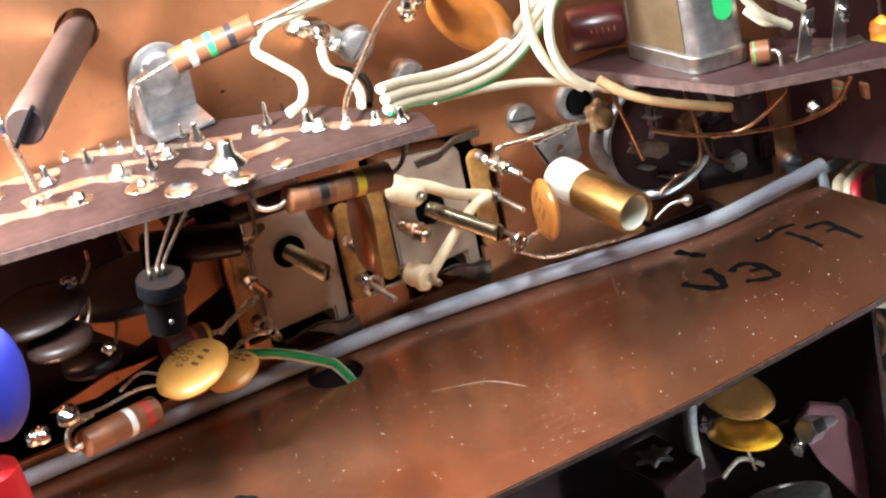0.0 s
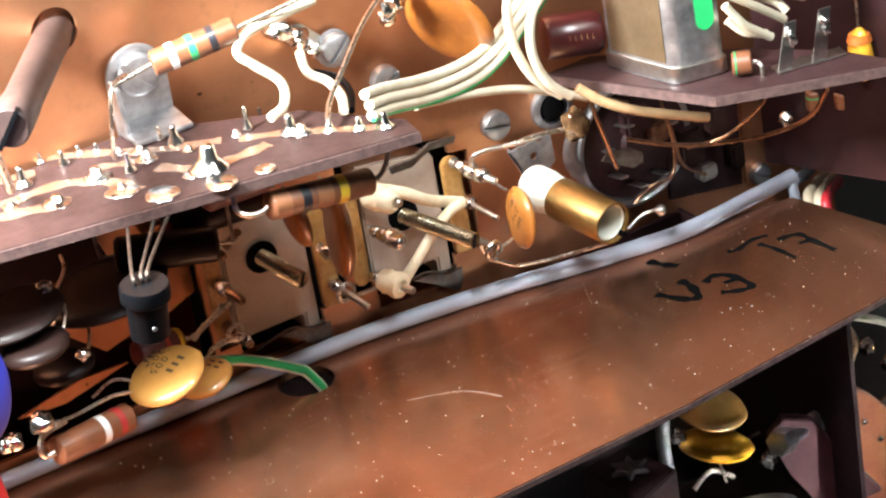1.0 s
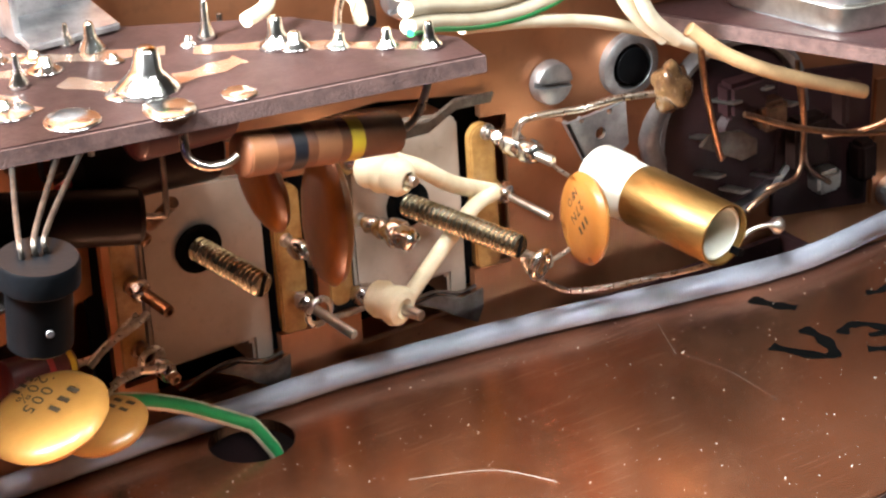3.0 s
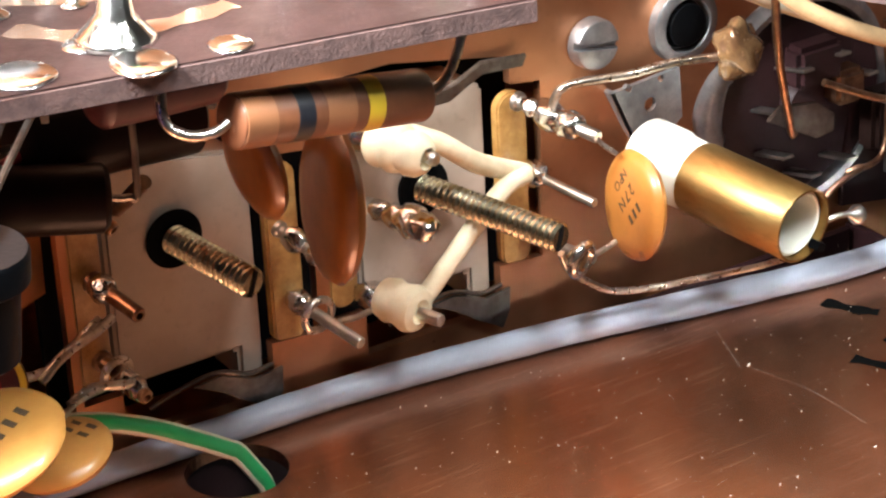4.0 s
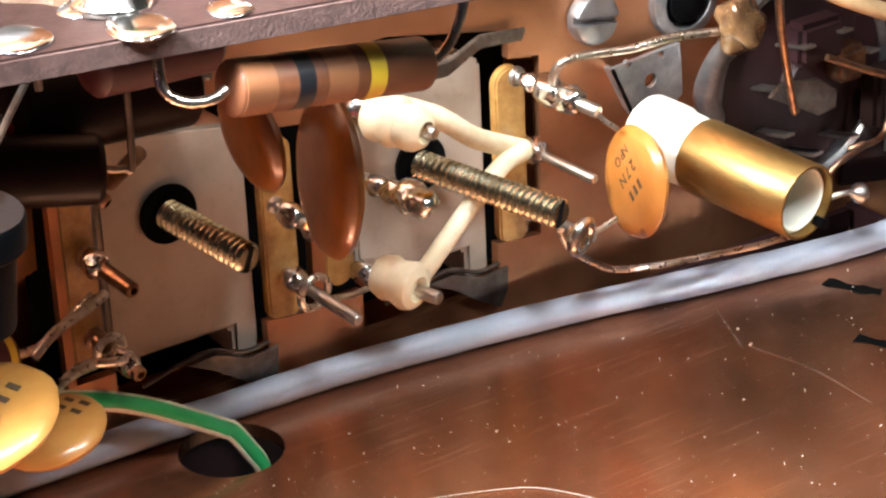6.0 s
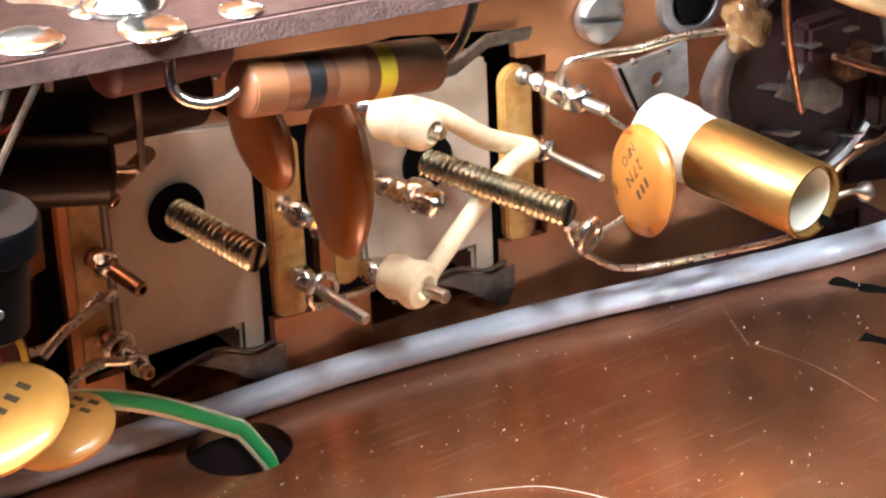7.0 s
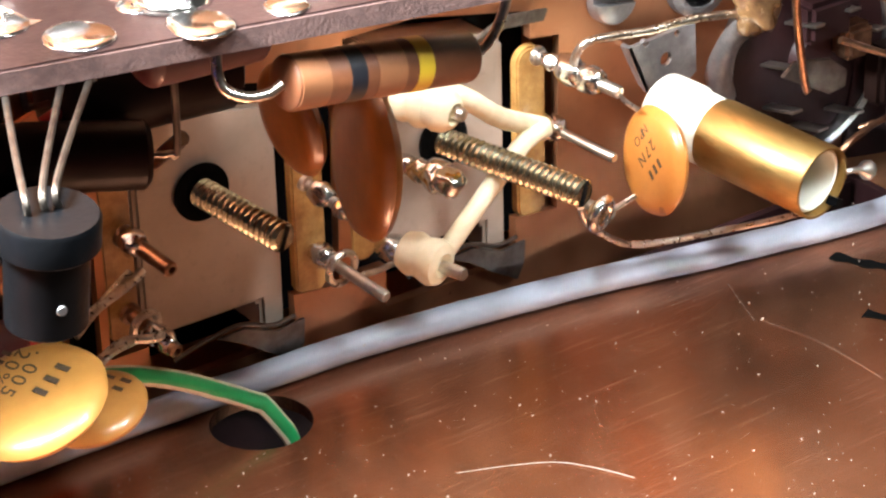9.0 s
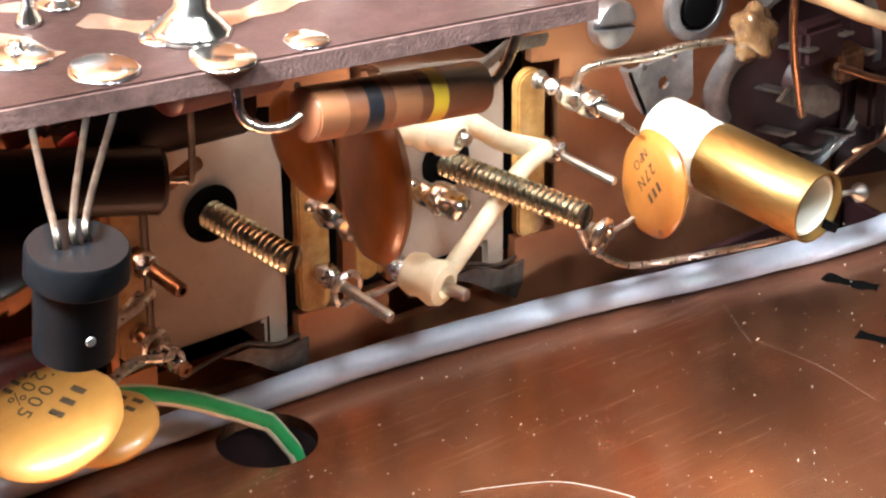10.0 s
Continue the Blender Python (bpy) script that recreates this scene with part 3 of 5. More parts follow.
wire("bare_wire", [(22.92, -14.00, 16.77), (24.51, -13.50, 13.77), (28.52, -13.00, 10.31), (32.33, -13.00, 8.17), (38.37, -14.00, 7.31), (45.09, -16.00, 7.43), (50.09, -19.00, 8.32), (51.55, -24.00, 11.18)], 0.45, WIRE, "bare tinned wire sagging from the eyelet to the coil", group="bare wires")
wire("bare_wire", [(27.05, -7.00, 31.61), (27.00, -8.00, 34.55), (28.45, -9.00, 36.19), (34.64, -10.00, 35.95), (36.89, -10.50, 35.90), (42.83, -12.00, 36.42), (50.25, -14.00, 36.05)], 0.55, WIRE, "bare tinned wire from the trimmer pin to a lug", group="bare wires")
wire("bare_wire", [(57.34, -24.00, 17.75), (59.20, -24.00, 19.02), (64.43, -23.00, 19.72), (63.05, -22.00, 19.18), (70.51, -20.00, 18.61), (71.62, -20.00, 26.29), (68.87, -22.00, 35.68), (68.73, -22.00, 38.57)], 0.42, OLD_WIRE, "thin oxidised wire rising from the coil to the board", group="bare wires")
wire("bare_wire", [(57.11, -20.00, 10.09), (60.75, -20.00, 11.86), (63.32, -21.00, 12.58), (66.47, -21.00, 11.57)], lambda k: 0.4 if k < 0.75 else 0.4 + 1.0 * math.sin((k - 0.75) * 4 * math.pi * 0.9), STEEL, "short lead ending in a bead of solder", group="bare wires")

brk = thing("mounting_bracket", (44.19, -4.00, 28.45), "thin aluminium bracket with three punched holes", "bracket")
q = [(38.57, -4.00, 30.69), (49.76, -4.00, 31.54), (50.22, -4.00, 24.51), (47.40, -4.00, 22.49), (41.66, -4.00, 23.80)]
part("plate", slab(q, (0, 0.7, 0), [circle(p, (1, 0, 0), (0, 0, 1), r, 16) for p, r in (((44.92, -4.00, 27.64), 0.95), ((41.47, -4.00, 30.71), 0.5), ((46.70, -4.00, 30.76), 0.5))]), DULL, brk, smooth=False)
part("foot", slab([(38.57, -4.00, 30.69), (41.66, -4.00, 23.80), (43.57, 0.00, 23.02), (40.45, 0.00, 29.36)], (0.5, 0, 0.3)), DULL, brk)

# disc capacitor beside the coil
disc_cap((31.55, -18.00, 22.16), (-0.981, 0.154, 0.120), 7.0, 2.7, [[(30.31, -16.00, 28.76), (29.11, -15.00, 29.88), (28.47, -14.50, 30.78)], [(30.14, -16.00, 17.03), (28.48, -15.50, 16.18), (26.55, -15.50, 15.76)]],
         "orange-tan disc capacitor with dark print beside the coil", DISC_DARK, marks=((0.616, -0.654, -0.440), [("#3", -2.4, 1.9, 1.5), ("27N", -3.2, -0.6, 1.6), ("NPO", -3.2, -3.0, 1.3)]))

# ---- amber discs hanging under the left circuit board, and its resistor ----
disc_cap((-12.58, -20.00, 36.27), (-0.968, 0.232, 0.099), 9.4, 3.4, [[(-12.48, -20.00, 44.26), (-16.44, -24.00, 52.47)]], "large waxed amber disc capacitor hanging under the circuit board", WAXED, "amber discs under the board")
disc_cap((-20.83, -18.00, 42.64), (-0.991, 0.051, -0.126), 6.6, 2.8, [[(-21.15, -18.00, 46.95), (-23.83, -22.00, 52.41)]], "small waxed amber disc capacitor hanging under the circuit board", WAXED, "amber discs under the board")
resistor((-35.4, -40.6, 58.8), (-12.2, -39.4, 55.2), 2.8, [(0.10, "tan"), (0.32, "black"), (0.50, "tan"), (0.68, "yellow")], [(-37.0, -40.6, 58.2), (-39.6, -40.2, 58.4), (-41.4, -39.0, 60.0), (-40.8, -37.6, 64.2)], [(-10.6, -39.4, 55.3), (-8.6, -39.4, 57.0), (-7.2, -39.6, 60.5), (-7.0, -39.6, 64.2)],
         "brown carbon resistor with black and yellow bands under the circuit board")

# ---- left circuit board with solder joints ----
BZ = 66.5
pcb = thing("circuit_board", (-60, -20, BZ), "brown phenolic circuit board, solder side up, above the trimmers", "circuit board")
outline = [(-4.5, -49.0, BZ), (-3.5, -42.0, BZ), (-16, -21.0, BZ), (-41, -5.0, BZ), (-50, -1.6, BZ), (-150, -1.6, BZ), (-150, -23, BZ), (-95, -30.5, BZ), (-45, -40.8, BZ)]
part("board", slab(outline, (0, 0, -2.6), bevel=0.15), PHENOLIC, pcb, smooth=False)
part("sawn_edge", slab([(-4.4, -49.3, BZ - 0.2), (-45, -41.1, BZ - 0.2), (-95, -30.8, BZ - 0.2), (-150, -23.3, BZ - 0.2), (-150, -23, BZ - 0.2), (-95, -30.5, BZ - 0.2), (-45, -40.8, BZ - 0.2), (-4.5, -49.0, BZ - 0.2)], (0, 0, -2.2)), EDGE, pcb, "rough sawn edge", smooth=False)


def trace(pts, w):
    pts = curve_points([(p[0], p[1], BZ + 0.02) for p in pts], 5)
    left, right = [], []
    for i, p in enumerate(pts):
        d = (pts[min(i + 1, len(pts) - 1)] - pts[max(i - 1, 0)]).normalized()
        s = Vector((-d.y, d.x, 0)) * w * (0.5 + 0.12 * math.sin(i * 1.7))
        left.append(p + s)
        right.append(p - s)
    part("copper_trace", slab(left + right[::-1], (0, 0, 0.09)), TRACE, pcb, "tinned copper track")


trace([(-79.59, -13.99, 69.00), (-67.12, -13.98, 69.00), (-59.62, -19.96, 69.00), (-56.29, -29.28, 69.00)], 3.4)
trace([(-86.78, -16.67, 69.00), (-78.19, -19.61, 69.00), (-69.67, -22.84, 69.00)], 4.0)
trace([(-49.28, -22.43, 69.00), (-43.63, -29.43, 69.00), (-35.41, -31.12, 69.00), (-28.51, -30.41, 69.00)], 3.2)
trace([(-65.46, 1.95, 69.00), (-54.88, -6.46, 69.00), (-45.70, -14.80, 69.00), (-34.35, -21.16, 69.00)], 3.0)
trace([(-31.63, -23.63, 69.00), (-22.54, -29.14, 69.00), (-15.38, -35.67, 69.00), (-7.40, -42.95, 69.00)], 2.6)
trace([(-80.92, 1.46, 69.00), (-74.91, -2.41, 69.00), (-68.20, -4.59, 69.00)], 3.2)
trace([(-57.74, -12.88, 69.00), (-52.10, -16.04, 69.00), (-47.37, -18.37, 69.00)], 2.4)
JOINTS = [((-42.23, -31.82, 69.00), 3.6, 5.6), ((-70.34, -21.51, 69.00), 2.6, 1.8), ((-72.37, -8.51, 69.00), 1.9, 4.2), ((-59.99, -17.36, 69.00), 2.5, 2.6), ((-53.97, -20.11, 69.00), 1.2, 4.6),
          ((-22.69, -29.41, 69.00), 2.1, 4.0), ((-21.35, -31.41, 69.00), 1.8, 2.2), ((-16.87, -34.71, 69.00), 1.5, 2.0), ((-12.33, -38.85, 69.00), 1.4, 2.6), ((-8.25, -42.56, 69.00), 1.4, 3.4), ((-41.46, -14.69, 69.00), 1.6, 4.0),
          ((-43.05, -10.84, 69.00), 0.9, 3.0), ((-28.20, -20.78, 69.00), 1.1, 5.2), ((-31.26, -21.59, 69.00), 1.0, 1.4), ((-49.14, -17.16, 69.00), 2.0, 2.0), ((-65.37, -0.90, 69.00), 0.9, 2.2), ((-62.40, -5.95, 69.00), 1.1, 3.4),
          ((-58.03, -3.60, 69.00), 0.9, 2.0), ((-55.00, -5.56, 69.00), 0.9, 2.0), ((-48.44, -12.31, 69.00), 1.6, 1.2), ((-52.31, -9.98, 69.00), 1.4, 1.4), ((-82.15, -6.15, 69.00), 1.5, 1.5), ((-77.78, -15.61, 69.00), 1.6, 1.0), ((-58.73, -26.36, 69.00), 1.5, 1.6), ((-41.08, -20.17, 69.00), 1.2, 1.0)]
for k, (p, r, h) in enumerate(JOINTS):
    part("solder_joint", solder_cone((p[0], p[1], BZ + 0.05), r * 1.25, h, k + 1), SOLDER, pcb, "shiny solder joint")
for k, (p, r, ln) in enumerate((((-43.27, -39.17, 69.00), 2.6, 1.9), ((-53.74, -34.62, 69.00), 2.8, 1.8), ((-59.10, -27.03, 69.00), 2.8, 1.6), ((-34.28, -40.37, 69.00), 1.8, 1.8), ((-44.90, -31.30, 69.00), 2.2, 1.5))):
    part("solder_puddle", blob((p[0], p[1], BZ + 0.1), r, (ln * 0.8, 1.25, 0.20), 0.10, (0, 0, 1), 3, k + 2), PUDDLE, pcb, "spread puddle of shiny solder")
part("lead", tube([(-76.44, -13.85, 69.00), (-82.53, -29.00, 87.12), (-83.98, -29.00, 92.29), (-88.06, -30.00, 97.86)], 0.95, 10), WIRE, pcb, "stout tinned lead standing on the board")
part("lead", tube([(-55.44, -16.88, 69.00), (-55.52, -20.00, 77.60), (-53.15, -18.00, 83.76), (-48.29, -14.00, 83.67)], 0.5, 8), WIRE, pcb, "tinned lead")
for t_, r_ in (((-83.20, -30.00, 63.29), 1.2), ((-70.68, -26.00, 59.73), 1.1), ((-62.37, -22.00, 57.31), 0.9), ((-46.48, -22.00, 55.81), 0.9)):
    part("component_lead", tube([(t_[0], t_[1], BZ - 2.6), t_], r_ * 0.5, 8), WIRE, pcb, "lead below the board")

# ---- dark parts crowded under the board, over the shaded trimmer ----
def tubular(a, b, r, material, label):
    a, b = V(a), V(b)
    L, d = (b - a).length, (b - a).normalized()
    e = thing("tubular_capacitor", a, label, "capacitor", "tubular capacitors under the board")
    part("body", lathe(a, d, [(0, r * 0.45), (0.2, r * 0.82), (0.9, r), (L * 0.5, r * 1.02), (L - 0.9, r), (L - 0.2, r * 0.82), (L, r * 0.45)], 26), material, e)
    for p, s in ((a, -1), (b, 1)):
        part("lead", tube([p - d * 0.2 * s, p + d * 2.0 * s, p + d * 3.0 * s + Vector((0, 0, 1.6)), p + d * 3.1 * s + Vector((0, 0, max(4.0, 64.2 - p.z)))], 0.42, 8), DARK_STEEL, e, "bent dull lead")
    return e


# these two stand in for dark clutter, placed to block light from trimmer and pins
tubular((-45.0, -8.2, 48.0), (-22.5, -7.4, 46.2), 5.0, DARK_BROWN, "dark brown tubular stand-in for clutter, shading the trimmer")
tubular((-58.0, -10.0, 45.6), (-38.0, -17.0, 43.2), 3.8, DARK_BROWN, "slim dark brown tubular stand-in for clutter, shading the pins")
tubular((-42.0, -24.0, 57.8), (-27.0, -22.5, 56.6), 3.4, RED_PHEN, "maroon tubular capacitor under the circuit board")

# ---- transistor under the board ----
tr = thing("transistor", (-68.5, -54, 49.0), "black moulded transistor hanging by thin leads under the board", "transistor")
tt, tb = V((-68.6, -55.5, 61.0)), V((-69.2, -54.2, 49.8))
td = tb - tt
flat = lathe(tt, td, [(0, 3.2), (0, 4.5), (0.4, 4.75), (3.0, 4.75), (3.3, 4.4), (3.4, 3.85), (td.length - 0.3, 3.75), (td.length, 3.4)], 28)
part("case", flat, BLACK_PL, tr)
part("moulding_mark", lathe(tt + td * 0.62 + Vector((-0.6, -3.7, -1.2)), (-0.2, -1, 0), [(0, 0.5), (0.15, 0.4)], 12), DULL, tr, "pale moulding dot")
for dx, end in ((-1.6, 9.5), (1.4, 17.5), (0.1, 15.0)):
    part("lead", tube([tt + Vector((dx, 0.5, -0.2)), tt + Vector((dx, 0.8, 1.6)), tt + Vector((dx + end * 0.3, 8, 2.2)), tt + Vector((dx + end, 24, 3.0))], 0.36, 8), DARK_STEEL, tr, "thin tinned lead")


# ---- grey cable along the foot of the wall, green wire through the hole ----
wire("cable", [(-150, -2.0, 2.0), (-100, -2.0, 2.0), (-75, -2.1, 2.0), (-53, -2.4, 2.0), (-31, -2.6, 2.0), (-19, -3.0, 2.0), (-1, -4.0, 2.0), (26, -8.0, 2.0), (50, -13.2, 2.0), (73, -17.0, 2.0), (93, -15.5, 2.2), (107, -14.5, 2.6)], 1.8, GREY_VINYL, "grey vinyl-covered cable lying along the foot of the wall", "cable", seg=18)
GREEN_RUN = [(-44.5, -9.0, 14.2), (-38.1, -6.8, 11.2), (-32.2, -7.8, 8.8), (-27.3, -8.6, 6.0), (-23.2, -9.9, 3.6), (-22.2, -10.4, 2.9), (-20.9, -11.6, 0.6), (-19.9, -12.4, -1.6), (-19.2, -12.8, -6.0)]
gw = wire("hookup_wire", GREEN_RUN, 1.0, GREEN, "green and white wire bent into the floor hole", stripe=((0.55, 0.35, 0.42), 0.52, WIRE_WHITE, "white stripe"))
part("stripe", tube([V(p) + Vector((-0.52, -0.30, -0.36)) for p in GREEN_RUN], 0.54, 8, 7), WIRE_WHITE, gw, "white stripe")

# ---- printed discs over the floor ----
disc_cap((-57.50, -23.00, 22.40), (-0.293, -0.103, 0.951), 8.3, 2.9, [[(-65.81, -24.00, 22.85), (-70.50, -24.00, 23.58), (-78.05, -25.00, 23.35), (-83.43, -26.00, 24.12)], [(-64.72, -22.00, 24.06), (-67.91, -20.00, 24.61), (-72.08, -18.00, 21.56)]],
         "orange-tan disc capacitor with dark printed value over the floor", DISC, "printed discs over the floor", marks=((0.327, -0.945, -0.002), [("#3", -4.4, 1.2, 2.2), (".005", -5.3, -2.1, 2.0), ("20%", -4.8, -4.3, 1.9), ("#3", -3.6, -6.2, 1.5)]))
disc_cap((-46.85, -15.50, 14.02), (-0.228, -0.037, 0.973), 6.2, 2.6, [[(-50.86, -15.00, 14.81), (-57.73, -15.00, 15.86)], [(-45.50, -14.00, 17.40), (-41.62, -10.00, 16.49), (-37.26, -8.00, 15.85)]],
         "smaller orange-tan disc capacitor tucked behind a larger one", DISC, "printed discs over the floor", marks=((0.327, -0.945, -0.002), [("#2", -4.2, 1.6, 1.7), ("#2", -4.0, -0.6, 1.5)]))
resistor((-84.81, -27.00, 18.36), (-66.79, -22.00, 16.62), 3.0, [(0.6, "silver"), (0.82, "red")], [(-87.08, -27.00, 18.39), (-87.64, -27.00, 20.34), (-86.00, -26.00, 22.38), (-80.67, -25.00, 22.95)], [], "brown carbon resistor with a red band beside the cable")
resistor((-58.48, -10.00, 22.34), (-47.65, -8.00, 20.56), 2.9, [(0.9, "yellow"), (0.6, "red")], [], [(-42.73, -6.00, 19.45), (-35.07, -4.00, 22.39)], "dark red resistor with a yellow band in the shade", DARK_RED)
wire("bare_wire", [(-45.21, -9.00, 19.73), (-41.71, -8.00, 21.69), (-37.16, -6.00, 21.88), (-33.61, -4.00, 22.09)], 0.6, WIRE, "stout bare lead rising behind the discs", group="bare wires")
wire("bare_wire", [(-42.20, -9.00, 15.84), (-38.80, -8.00, 16.41), (-35.67, -8.00, 15.71), (-33.19, -8.00, 15.24)], 0.55, WIRE, "bare lead hooked round a terminal pin", group="bare wires")
wire("bare_wire", [(-45.59, -6.00, 37.69), (-41.01, -5.00, 38.03), (-37.15, -4.00, 37.45)], 0.5, WIRE, "thin bare lead in the shade", group="bare wires")
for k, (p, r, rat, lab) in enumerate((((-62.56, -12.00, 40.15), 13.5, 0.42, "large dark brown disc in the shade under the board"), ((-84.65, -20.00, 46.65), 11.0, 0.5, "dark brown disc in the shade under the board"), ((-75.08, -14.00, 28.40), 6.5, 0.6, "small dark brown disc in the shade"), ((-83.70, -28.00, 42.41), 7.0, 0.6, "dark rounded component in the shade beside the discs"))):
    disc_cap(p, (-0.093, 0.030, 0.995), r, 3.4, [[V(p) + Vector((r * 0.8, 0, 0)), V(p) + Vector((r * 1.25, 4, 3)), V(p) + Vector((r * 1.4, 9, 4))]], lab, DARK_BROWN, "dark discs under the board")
for k, (p, r) in enumerate((((-85.85, -27.00, 25.70), 2.5), ((-92.02, -26.00, 23.78), 2.0), ((-94.17, -26.00, 23.63), 1.6), ((-77.30, -22.00, 50.80), 1.6), ((-77.83, -22.00, 43.85), 1.5), ((-72.46, -20.00, 32.65), 1.4))):
    ob = obj("solder_blob", blob(p, r, (1, 1, 0.9), 0.4, seed=k), SOLDER)
    tagged(ob, "rounded blob of solder in the shade beneath the board", "solder", "solder blobs under the board")
for k, pts in enumerate(([(-53.52, 2.00, 49.52), (-51.19, 2.00, 38.60)], [(-40.17, 6.00, 40.50), (-43.14, 6.00, 20.45)], [(-64.93, 4.00, 31.34), (-54.62, 4.00, 19.47)], [(-74.63, -2.00, 16.30), (-66.83, -2.00, 14.94)])):
    a, b = V(pts[0]), V(pts[1])
    w = Vector((4.5 + 1.5 * k, 0, 2.0))
    ob = obj("copper_tab", slab([a - w, a + w * 0.6, b + w, b - w * 0.7], (0, 0.8, 0)), COPPER, smooth=False)
    tagged(ob, "bent copper tab glowing orange in the shade", "copper tab", "copper tabs under the board")
wire("hookup_wire", [(-46.97, -10.00, 46.75), (-44.24, -10.00, 47.61), (-41.18, -9.00, 47.10), (-37.85, -7.00, 44.21)], 0.8, RED_VINYL, "thin dark red wire curving under the board")
wire("bare_wire", [(-51.69, -10.00, 40.53), (-45.49, -8.00, 39.80), (-36.72, -4.00, 38.22)], 0.6, OLD_WIRE, "dark bare lead under the board", group="bare wires")
wire("bare_wire", [(-32.43, -14.00, 42.39), (-32.74, -10.00, 39.09), (-32.37, -6.00, 36.22)], 0.9, OLD_WIRE, "dark lead under the board", group="bare wires")

# ---- upper part of the wall ----
WS = "slotted aluminium machine screw in the copper wall"
machine_screw((13.17, -0.10, 56.82), (0, -1, 0), 3.4, 2.4, WS, (1, 0, 0.55), "wall screws")
machine_screw((38.10, -0.10, 36.92), (0, -1, 0), 3.4, 2.4, WS, (1, 0, -0.15), "wall screws")
machine_screw((106.45, -1.00, -0.88), (0, -1, 0), 2.7, 2.2, WS, (1, 0, -0.5), "wall screws")
machine_screw((2.16, -2.00, 68.36), (0, -1, 0.1), 3.5, 2.6, "round slotted screw holding a solder lug on the wall", (1, 0, 0.9), washer=4.2)
sl = thing("solder_lug", (-7.43, -2.00, 75.25), "tinned solder lug with heaped solder under the wall screw", "solder lug")
part("tag", slab([(-10.83, -1.00, 77.21), (-4.00, -1.00, 76.01), (4.83, -1.00, 66.92), (0.90, -1.00, 63.98)], (0, -0.8, 0), bevel=0.2), STEEL, sl)
for k, (p, r) in enumerate((((-9.79, -3.00, 77.24), 3.0), ((-6.04, -3.00, 73.85), 2.6), ((-2.47, -2.00, 69.92), 2.0))):
    part("solder", blob(p, r, (1.1, 1, 0.8), 0.5, seed=k + 4), SOLDER, sl, "heaped solder")

lug = thing("ground_lug", (-42.61, -1.00, 73.02), "tinned grounding lug with rounded top under a large slotted screw", "ground lug")
c = V((-41.98, -1.20, 77.82))
arch = [c + Vector((math.cos(a) * 6.6, 0, math.sin(a) * 6.6)) for a in [k * math.pi / 14 for k in range(15)]]
part("plate", slab(arch + [c + Vector((-6.4, 0, -12)), c + Vector((6.4, 0, -12))], (0, -1.1, 0), bevel=0.25), DULL, lug)
part("flange", slab([c + Vector((-6.4, -1.1, -10)), c + Vector((6.4, -1.1, -10)), c + Vector((6.4, -10, -11)), c + Vector((-6.4, -10, -11))], (0, 0, 1.0), bevel=0.2), DULL, lug)
part("side_flange", slab([c + Vector((-6.4, -1.1, -11)), c + Vector((-6.6, -1.1, 1)), c + Vector((-6.6, -5, 0)), c + Vector((-6.4, -6, -11))], (0.9, 0, 0), bevel=0.2), DULL, lug, "bent side of the lug")
machine_screw(c + Vector((0, -1.2, 0.3)), (0, -1, 0), 4.5, 1.6, "large flat slotted screw clamping the grounding lug", (0.85, 0, -0.8))
resistor((-41.90, -12.00, 83.05), (-24.43, -16.00, 85.96), 2.7, [(0.24, "white"), (0.47, "green"), (0.71, "black")], [(-45.89, -11.00, 81.85), (-50.14, -11.00, 81.03)], [(-19.24, -17.00, 86.86), (-12.92, -18.00, 87.96), (-7.91, -19.00, 89.17)],
         "brown carbon resistor with white, green and black bands above the board")

rod = thing("control_shaft", (-55.87, 0.00, 91.70), "dark phenolic control shaft slotted at its end, through the wall", "shaft")
r0, r1 = V((-54.77, 3.00, 90.55)), V((-82.12, -42.00, 93.25))
part("shaft", lathe(r0, r1 - r0, [(-14, 3.6), (-13.6, 3.7), ((r1 - r0).length - 12, 3.7), ((r1 - r0).length - 11.6, 3.9), ((r1 - r0).length - 0.5, 3.9), ((r1 - r0).length, 3.5)], 30), SHAFT, rod)
part("slot", block(r1, (0.9, 2.2, 8.4), r1 - r0, (0.8, 0, 1), 0.05), BLACK_PL, rod, "dark slot across the end")

disc_cap((25.06, -12.00, 68.98), (-0.839, -0.430, -0.334), 10.6, 3.2, [[(15.36, -12.00, 75.87), (12.50, -11.00, 77.01), (11.37, -10.00, 80.97)]], "large waxed orange disc capacitor above the wall screws", WAXED)
for k, (p, r) in enumerate((((12.95, -11.00, 77.28), 2.6), ((11.77, -10.00, 74.29), 1.8))):
    tagged(obj("solder_blob", blob(p, r, (1, 1, 1), 0.4, seed=k + 9), SOLDER), "lump of solder on a lead above the board", "solder", "solder lumps above the board")
wire("bare_wire", [(-16.87, -34.71, 69.00), (-13.45, -30.00, 70.46), (-5.57, -24.00, 74.70), (2.35, -18.00, 78.49), (10.94, -12.00, 80.98)], 0.55, WIRE, "tinned wire rising from the board to a solder lump", group="bare wires")
wire("hookup_wire", [(-25.08, -26.00, 69.63), (-20.74, -24.00, 70.30), (-19.25, -21.00, 73.81), (-23.37, -19.00, 78.45), (-26.00, -18.00, 81.80), (-22.45, -17.00, 84.70), (-13.53, -16.00, 85.42), (-6.17, -15.00, 85.71)], 1.0, WIRE_WHITE, "white insulated wire curling up from the board", group="white wires")
